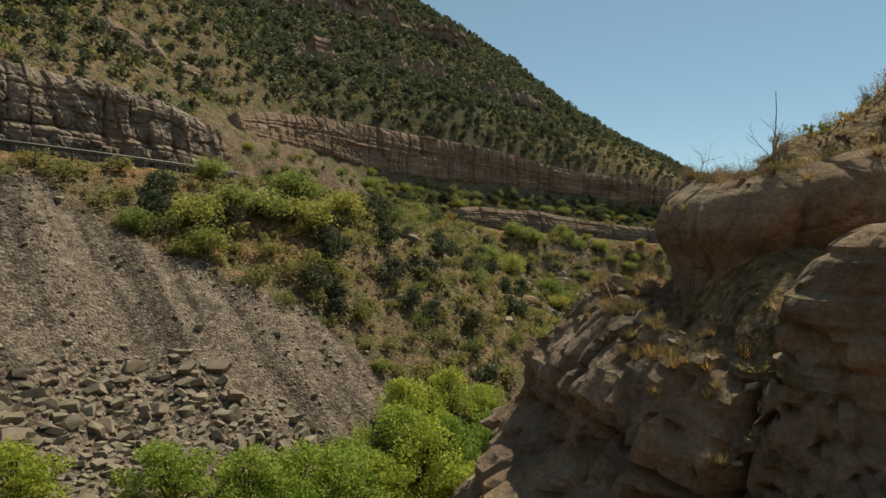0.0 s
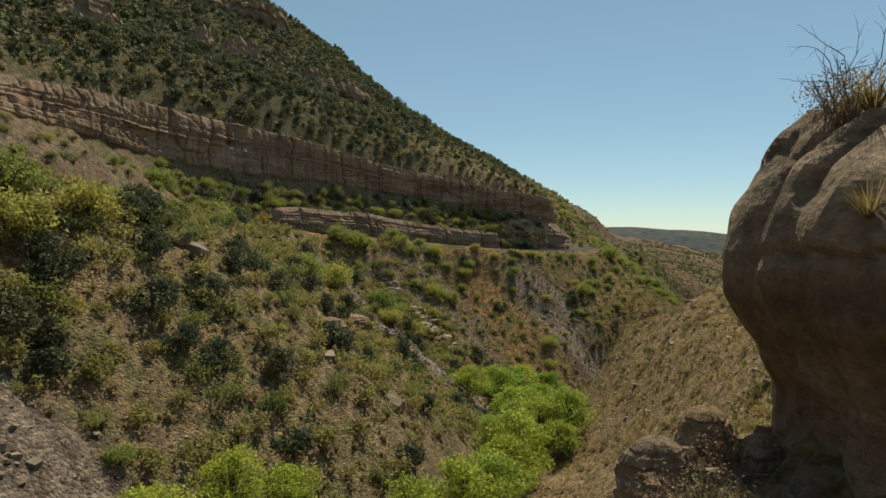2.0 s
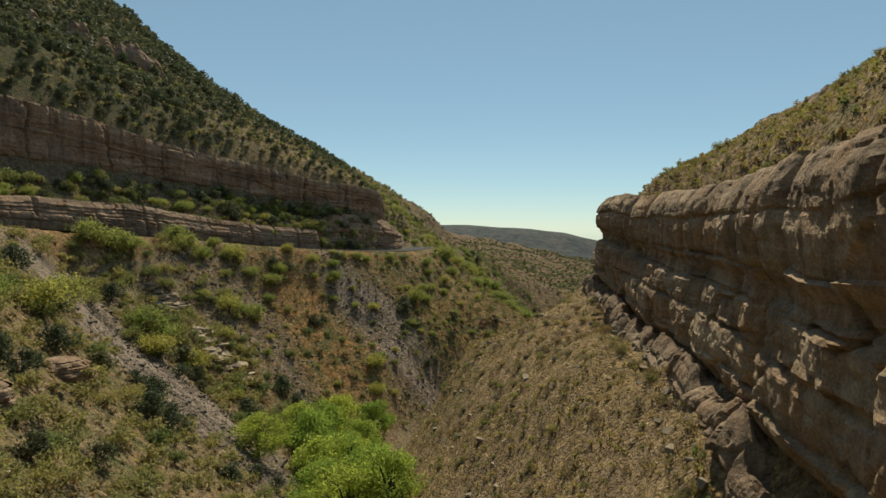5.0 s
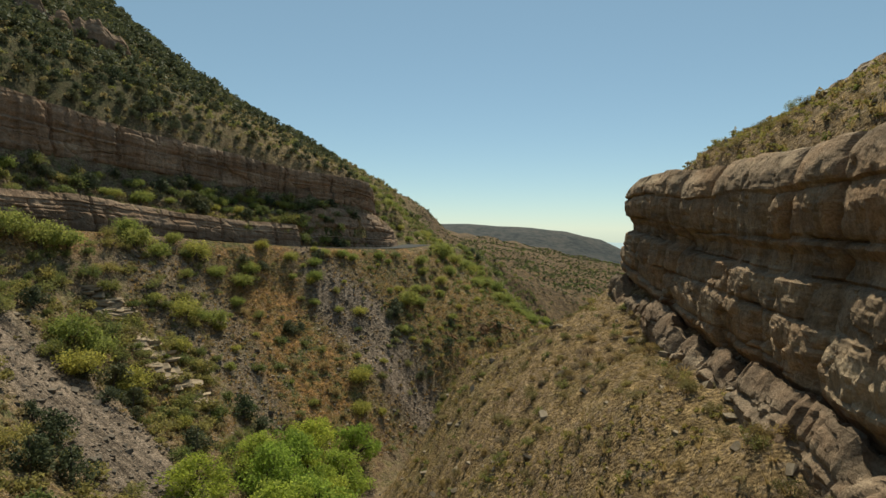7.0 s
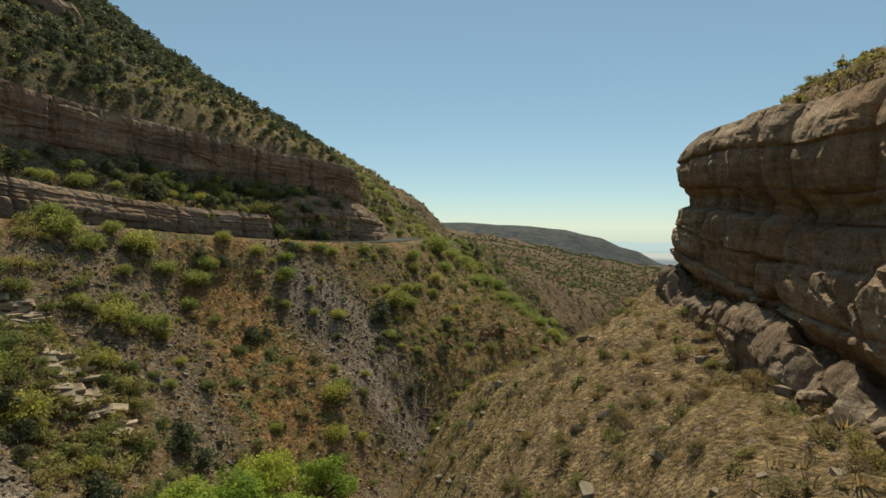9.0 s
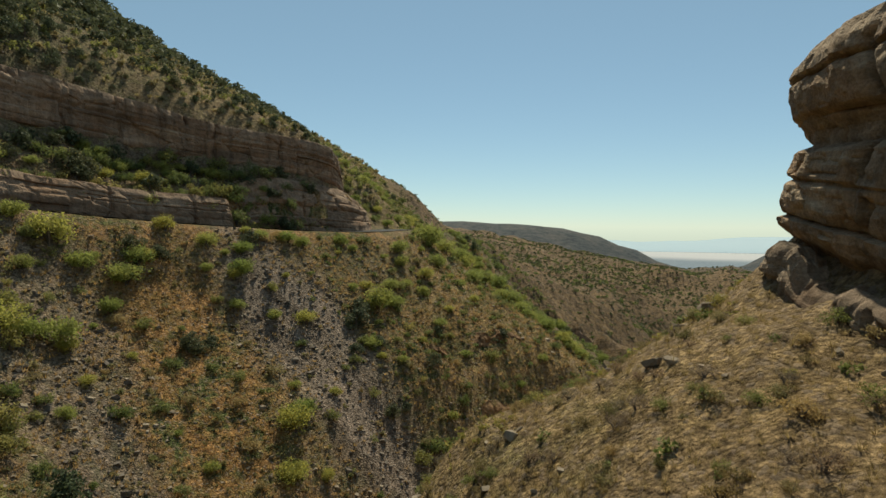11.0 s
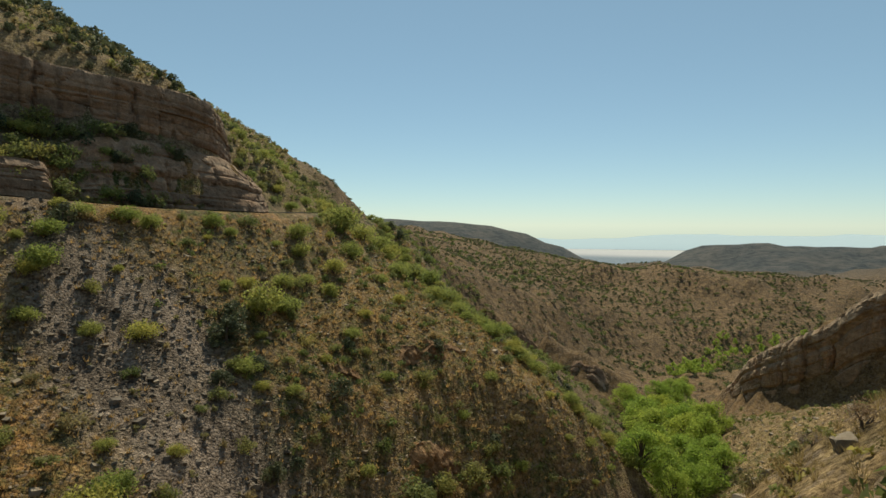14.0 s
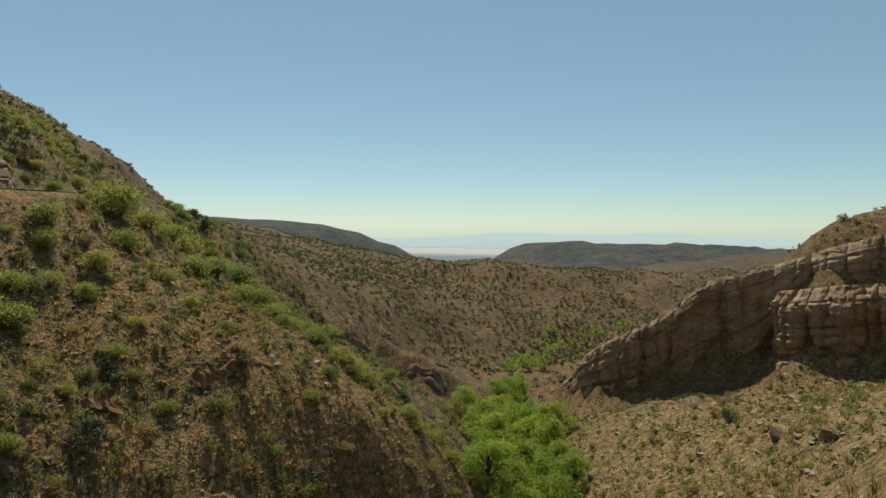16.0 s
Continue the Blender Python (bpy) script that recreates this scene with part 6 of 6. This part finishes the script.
road_sign(1.2, 131.2)

# ---- slabs that step down the gully ----
SLAB = plain_material("pale bedded slab rock", (0.2, 0.145, 0.1), (0.42, 0.325, 0.23), 2.0)
SLABS = [mesh_from("rock_slab", *stone_shape(700 + i, 0.36, 1.5, 18), SLAB) for i in range(6)]
GULLY_STEPS = [(22.8, 133.6, 21.6), (24, 133.3, 20.7), (25.2, 132, 19.6), (25.9, 130, 18.7), (27.2, 128.6, 17.5), (27.7, 127.4, 16.3), (28.2, 125.2, 15.1), (29.2, 123.8, 13.8), (30.9, 121.6, 12.2)]
steps, _ = resample(GULLY_STEPS, 0.62)
for k, (x, y, z) in enumerate(steps):
    for n in range(4):
        ob = new("rock_slab", SLABS[RNG.randint(len(SLABS))])
        px, py = x + RNG.uniform(-1.8, 1.8), y + RNG.normal(0, 0.35)
        ob.location = (px, py, float(ground_z(px, py)[0]) + RNG.uniform(-0.05, 0.25))
        ob.rotation_euler = (RNG.normal(0, 0.05), RNG.normal(0, 0.05), RNG.uniform(-0.3, 0.5))
        ob.scale = (RNG.uniform(1.1, 2.5), RNG.uniform(0.9, 1.5), RNG.uniform(0.8, 1.4))
        tagged(ob, "pale flat rock slab stepping down the gully", "rock", "slabs down the gully")

# ---- outcrop on the hill over the wall ----
def outcrop(name, label, x, y, wide, tall, seed, mat=ROCK_NEAR, lift=0.0):
    """A rounded, jointed rock mass: a dome with bedded sides."""
    nu, nv = 72, 26
    u = np.linspace(0, 2 * np.pi, nu)
    v = np.linspace(0, 1, nv)
    U, V = np.meshgrid(u, v, indexing="ij")
    r = np.sqrt(np.clip(1 - V ** 3.2, 0, 1)) * (1 + 0.22 * fbm(np.cos(U) * 1.3 + 3, np.sin(U) * 1.3, V * 1.2, seed=seed) + 0.1 * fbm(np.cos(U) * 4, np.sin(U) * 4, V * 6, seed=seed + 1))
    bed = np.floor(V * 5 + 0.3 * vnoise(np.cos(U) * 2, np.sin(U) * 2, seed=seed + 2))
    r = r * (1 + 0.07 * lattice(bed, np.floor(U * 2.2 + bed), bed * 0, seed)) - 0.05 * np.exp(-(((V * 5) % 1) / 0.08) ** 2)
    z0 = float(ground_z(x, y)[0]) - 0.8 + lift
    p = np.stack([x + r * np.cos(U) * wide * 0.5, y + r * np.sin(U) * wide * 0.38, z0 + V * tall], 2)
    return tagged(new(name, mesh_from(name, p.reshape(-1, 3), grid_faces(nu, nv), mat)), label, "rock")


outcrop("rock_outcrop", "weathered rock outcrop on the hill over the wall", 45.5, 44.5, 4.6, 3.6, 811)
outcrop("rock_outcrop", "pale rock rib among brush on the hillock", 8, 80, 4.0, 1.9, 817, ROCK_FAR)
outcrop("rock_outcrop", "pale rock rib among brush on the hillock", 12, 92, 4.5, 1.8, 819, ROCK_FAR)
# ---- plants and stones close to the camera, on the ledge and the rim ----
K_TWIGGY = kind("dry_shrub", [dict(trunk=stems(np.random.RandomState(900 + i), 0.8, 0.45, 9, 0.01), crown=leaves([(0, 0, 0.4)], [0.42], 420, 0.022, np.random.RandomState(910 + i), 0.8, 0.2)) for i in range(3)],
                {"trunk": TWIG, "crown": leaf_material("withered brown leaves", (0.14, 0.1, 0.06), (0.3, 0.23, 0.14), 0.3)}, "twiggy half-dry shrub on the rock ledge", "shrub", "dry shrubs on the ledge")
TUFTS = [mesh_from("grass_tuft", *tuft_shape(930 + i, 120, 0.5, 0.012, 0.6, 0.6), DRYGRASS) for i in range(3)]
ROSETTES = [mesh_from("yucca", *tuft_shape(940 + i, 90, 0.6, 0.028, 0.05, 0.3), YUCCA) for i in range(2)]


def twig_shape(seed):
    """A leafless shrub: crooked stems that fork twice."""
    rng = np.random.RandomState(seed)
    out = []

    def grow(p, d, length, r, depth):
        way = [p]
        for _ in range(4):
            d = d + rng.normal(0, 0.16, 3)
            d /= np.linalg.norm(d)
            way.append(way[-1] + d * length / 4)
        out.append(tube(way, r, r * 0.4, 4))
        if depth:
            for k in (2, 3, 4):
                grow(way[k], d + rng.normal(0, 0.45, 3), length * 0.55, r * 0.5, depth - 1)

    for _ in range(5):
        a = rng.uniform(0, 6.28)
        grow(np.array((0, 0, -0.05)), np.array((math.cos(a) * 0.6, math.sin(a) * 0.6, 1.0)), rng.uniform(0.6, 0.95), 0.013, 2)
    return joined(out)


TWIGS = [mesh_from("bare_shrub", *twig_shape(950 + i), TWIG) for i in range(3)]


def single(name, mesh, x, y, size, label, category, group, z=None):
    ob = new(name, mesh)
    ob.location = (x, y, surface_z(x, y) - 0.03 if z is None else z)
    ob.rotation_euler = (RNG.normal(0, 0.08), RNG.normal(0, 0.08), RNG.uniform(0, 6.28))
    ob.scale = (size, size, size * RNG.uniform(0.85, 1.15))
    return tagged(ob, label, category, group)


def level(x, y, step=0.45):
    """Whether the rock or soil at a place is flat enough to grow on."""
    z = surface_z(x, y)
    return all(abs(surface_z(x + a, y + b) - z) < step for a, b in ((0.4, 0), (-0.4, 0), (0, 0.4), (0, -0.4)))


LEDGE_WAY = np.array([(13, 10.4), (9, 11.4), (6.2, 12.4), (5.2, 14.6), (5.1, 17.4), (5.6, 20.5)])


def on_ledge(spread):
    u = RNG.uniform(0, len(LEDGE_WAY) - 1.001)
    p = LEDGE_WAY[int(u)] * (1 - u % 1) + LEDGE_WAY[int(u) + 1] * (u % 1)
    return float(p[0] + RNG.uniform(-spread, spread)), float(p[1] + RNG.uniform(-spread, spread))


outcrop("rock_block", "rounded orange-brown rock block on the ledge", 8.9, 12.0, 4.8, 3.4, 851, ROCK_NEAR, 27.6 - float(ground_z(8.9, 12.0)[0]))
for k in range(140):
    x, y = on_ledge(1.3)
    plant((K_TWIGGY, K_LOW)[k % 2], x, y, RNG.uniform(0.4, 0.95), RNG, surface_z(x, y) - 0.1)
for k in range(170):
    x, y = on_ledge(1.5)
    single("grass_tuft", TUFTS[k % 3], x, y, RNG.uniform(0.4, 0.85), "straw-coloured grass tuft on the rock ledge", "grass", "grass tufts on the ledge")
for x, y, s in [(6.2, 14.0, 0.6), (6.0, 17.6, 0.7), (6.2, 19.6, 0.6), (4.9, 15.0, 0.5), (5.8, 20.4, 0.6), (8.0, 13.6, 0.6), (10.4, 20.2, 0.5)]:
    single("yucca", ROSETTES[RNG.randint(2)], x, y, s, "spiky yellow-green yucca rosette on the rock", "yucca", "yuccas on the ledge")
for k in range(120):
    x, y = on_ledge(1.3)
    boulder(x, y, float(RNG.uniform(0.12, 0.24 + 0.2 * RNG.uniform() ** 2)), RNG, "broken limestone block on the rock ledge", "blocks on the ledge", 0.3, surface_z(x, y), "rock_fragment")
for k, (x, y, w, h) in enumerate([(7.2, 22.2, 0.8, 0.5), (6.4, 21.0, 0.7, 0.45), (5.6, 20.8, 0.7, 0.3), (7.9, 20.9, 0.8, 0.6), (8.3, 22.6, 1.0, 0.4), (7.7, 21.9, 0.6, 0.35), (5.2, 18.6, 0.8, 0.6), (6.0, 19.2, 0.5, 0.4), (5.0, 16.6, 0.7, 0.5)]):
    outcrop("rock_block", "rounded weathered limestone block on the rock ledge", x, y, w, h + 0.3, 860 + k, ROCK_NEAR, ledge_z(x, y) + 0.5 - float(ground_z(x, y)[0]))
for x, y, s in [(8.7, 21.9, 0.9), (9.3, 20.7, 1.0), (9.9, 19.6, 1.0), (10.4, 21.8, 0.9), (9.0, 18.6, 0.8), (11.5, 23.5, 0.8), (10.6, 18.2, 0.9)]:
    single("bare_shrub", TWIGS[RNG.randint(3)], x, y, s, "bare branching shrub on the wall rim", "shrub", "bare shrubs on the rim")
for x, y, s in [(6.6, 13.6, 1.4), (5.6, 16.8, 0.6), (4.8, 14.9, 0.5)]:
    plant(K_GREEN, x, y, s, RNG, surface_z(x, y) - 0.05, label="leafy green shrub on the rock ledge")
plant(K_JUNIPER, 20.3, 29.8, 2.2, RNG, surface_z(20.3, 29.8) - 0.1, label="lone dark juniper on the slope above the wall")
stalk_v, stalk_f = tube([(0, 0, -0.1), (0.02, 0, 0.7), (0.0, 0.03, 1.4), (-0.08, 0.05, 2.0)], 0.022, 0.012)
single("flower_stalk", mesh_from("flower_stalk", stalk_v, stalk_f, TWIG), 10.1, 19.9, 0.9, "tall dry flower stalk on the wall rim", "plant", "")
rim_pts, _ = resample(offset_line(rounded(WALL_SOUTH[2:18]), -1, 2.0), 1.0)
for k, p in enumerate(rim_pts):
    x, y = p[0] + RNG.normal(0, 0.5), p[1] + RNG.normal(0, 0.5)
    if not level(x, y):
        continue
    near = p[1] < 30
    if k % 3 == 0:
        plant(K_TWIGGY if near or k % 2 else K_LOW, x, y, RNG.uniform(0.5, 1.1), RNG, surface_z(x, y) - 0.05, label="low brush along the top of the rock wall")
    elif k % 3 == 1:
        single("grass_tuft", TUFTS[k % 3], x, y, RNG.uniform(0.5, 0.95), "straw-coloured grass tuft on the wall rim", "grass", "grass tufts on the rim")
for k in range(230):
    x = 8 + 16 * RNG.uniform() ** 1.6
    y = np.interp(x, [8, 12, 18, 24], [18.5, 19, 20, 22]) + RNG.uniform(-3, 6)
    if not level(x, y):
        continue
    if k % 2:
        single("grass_tuft", TUFTS[k % 3], x, y, RNG.uniform(0.5, 1.1), "straw-coloured grass tuft above the wall", "grass", "grass tufts above the wall")
    else:
        plant((K_LOW, K_TWIGGY, K_TWIGGY)[k % 3], x, y, RNG.uniform(0.5, 1.1), RNG, surface_z(x, y) - 0.05, label="low brush on the slope above the wall")

K_GREY = kind("grey_shrub", [shrub_shape(290 + i, 9, 560, 0.026, 0.75, 0.1, low=0.16) for i in range(3)], {"trunk": TWIG, "crown": leaf_material("grey-brown twiggy scrub", (0.13, 0.1, 0.065), (0.29, 0.23, 0.15), 0.45)},
              "grey-brown twiggy shrub in the dry grass", "shrub", "grey scrub on the grassy slope")
for k in range(760):
    x, y = (RNG.uniform(42, 70), RNG.uniform(76, 105)) if k < 360 else (RNG.uniform(24, 56), RNG.uniform(44, 96))
    if float(side_of(np.array([x]), np.array([y]), WALL_SOUTH)[0]) < -1.5 and float(side_of(np.array([x]), np.array([y]), CREEK)[0]) > 5:
        if k % 6 == 5 and k < 360:
            boulder(x, y, float(RNG.uniform(0.25, 0.75)), RNG, "pale limestone block lying in the dry grass", "blocks on the slopes", 0.2)
        else:
            plant((K_GREY, K_BRUSH, K_LOW, K_GREY, K_OLIVE)[k % 5], x, y, RNG.uniform(0.4, 1.25), RNG)
for x, y, r in [(64.2, 94.2, 0.9), (65.6, 95.4, 1.0), (63.4, 93.0, 0.8), (67.2, 96.2, 0.9), (64.9, 96.0, 0.7), (62.6, 94.6, 0.6)]:
    boulder(x, y, r, RNG, "weathered block fallen at the end of the wall", "blocks on the slopes", 0.2)

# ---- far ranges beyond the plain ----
# pale base colour and emission stand in for the haze over the range
far_m, far_n, far_l, far_b = material("distant range with haze glow")
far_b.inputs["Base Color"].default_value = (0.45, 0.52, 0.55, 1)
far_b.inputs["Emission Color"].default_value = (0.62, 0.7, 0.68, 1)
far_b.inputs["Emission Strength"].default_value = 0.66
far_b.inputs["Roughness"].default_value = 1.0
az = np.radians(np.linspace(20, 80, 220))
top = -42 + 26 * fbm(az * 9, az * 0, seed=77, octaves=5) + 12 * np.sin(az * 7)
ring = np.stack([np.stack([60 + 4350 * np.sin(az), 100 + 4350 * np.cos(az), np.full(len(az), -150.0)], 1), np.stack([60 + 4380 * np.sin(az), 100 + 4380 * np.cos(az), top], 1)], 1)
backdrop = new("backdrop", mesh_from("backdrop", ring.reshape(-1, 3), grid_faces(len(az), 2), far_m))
tagged(backdrop, "hazy blue mountain range backdrop with its own glow, beyond the plain", "mountains", kind="structure")
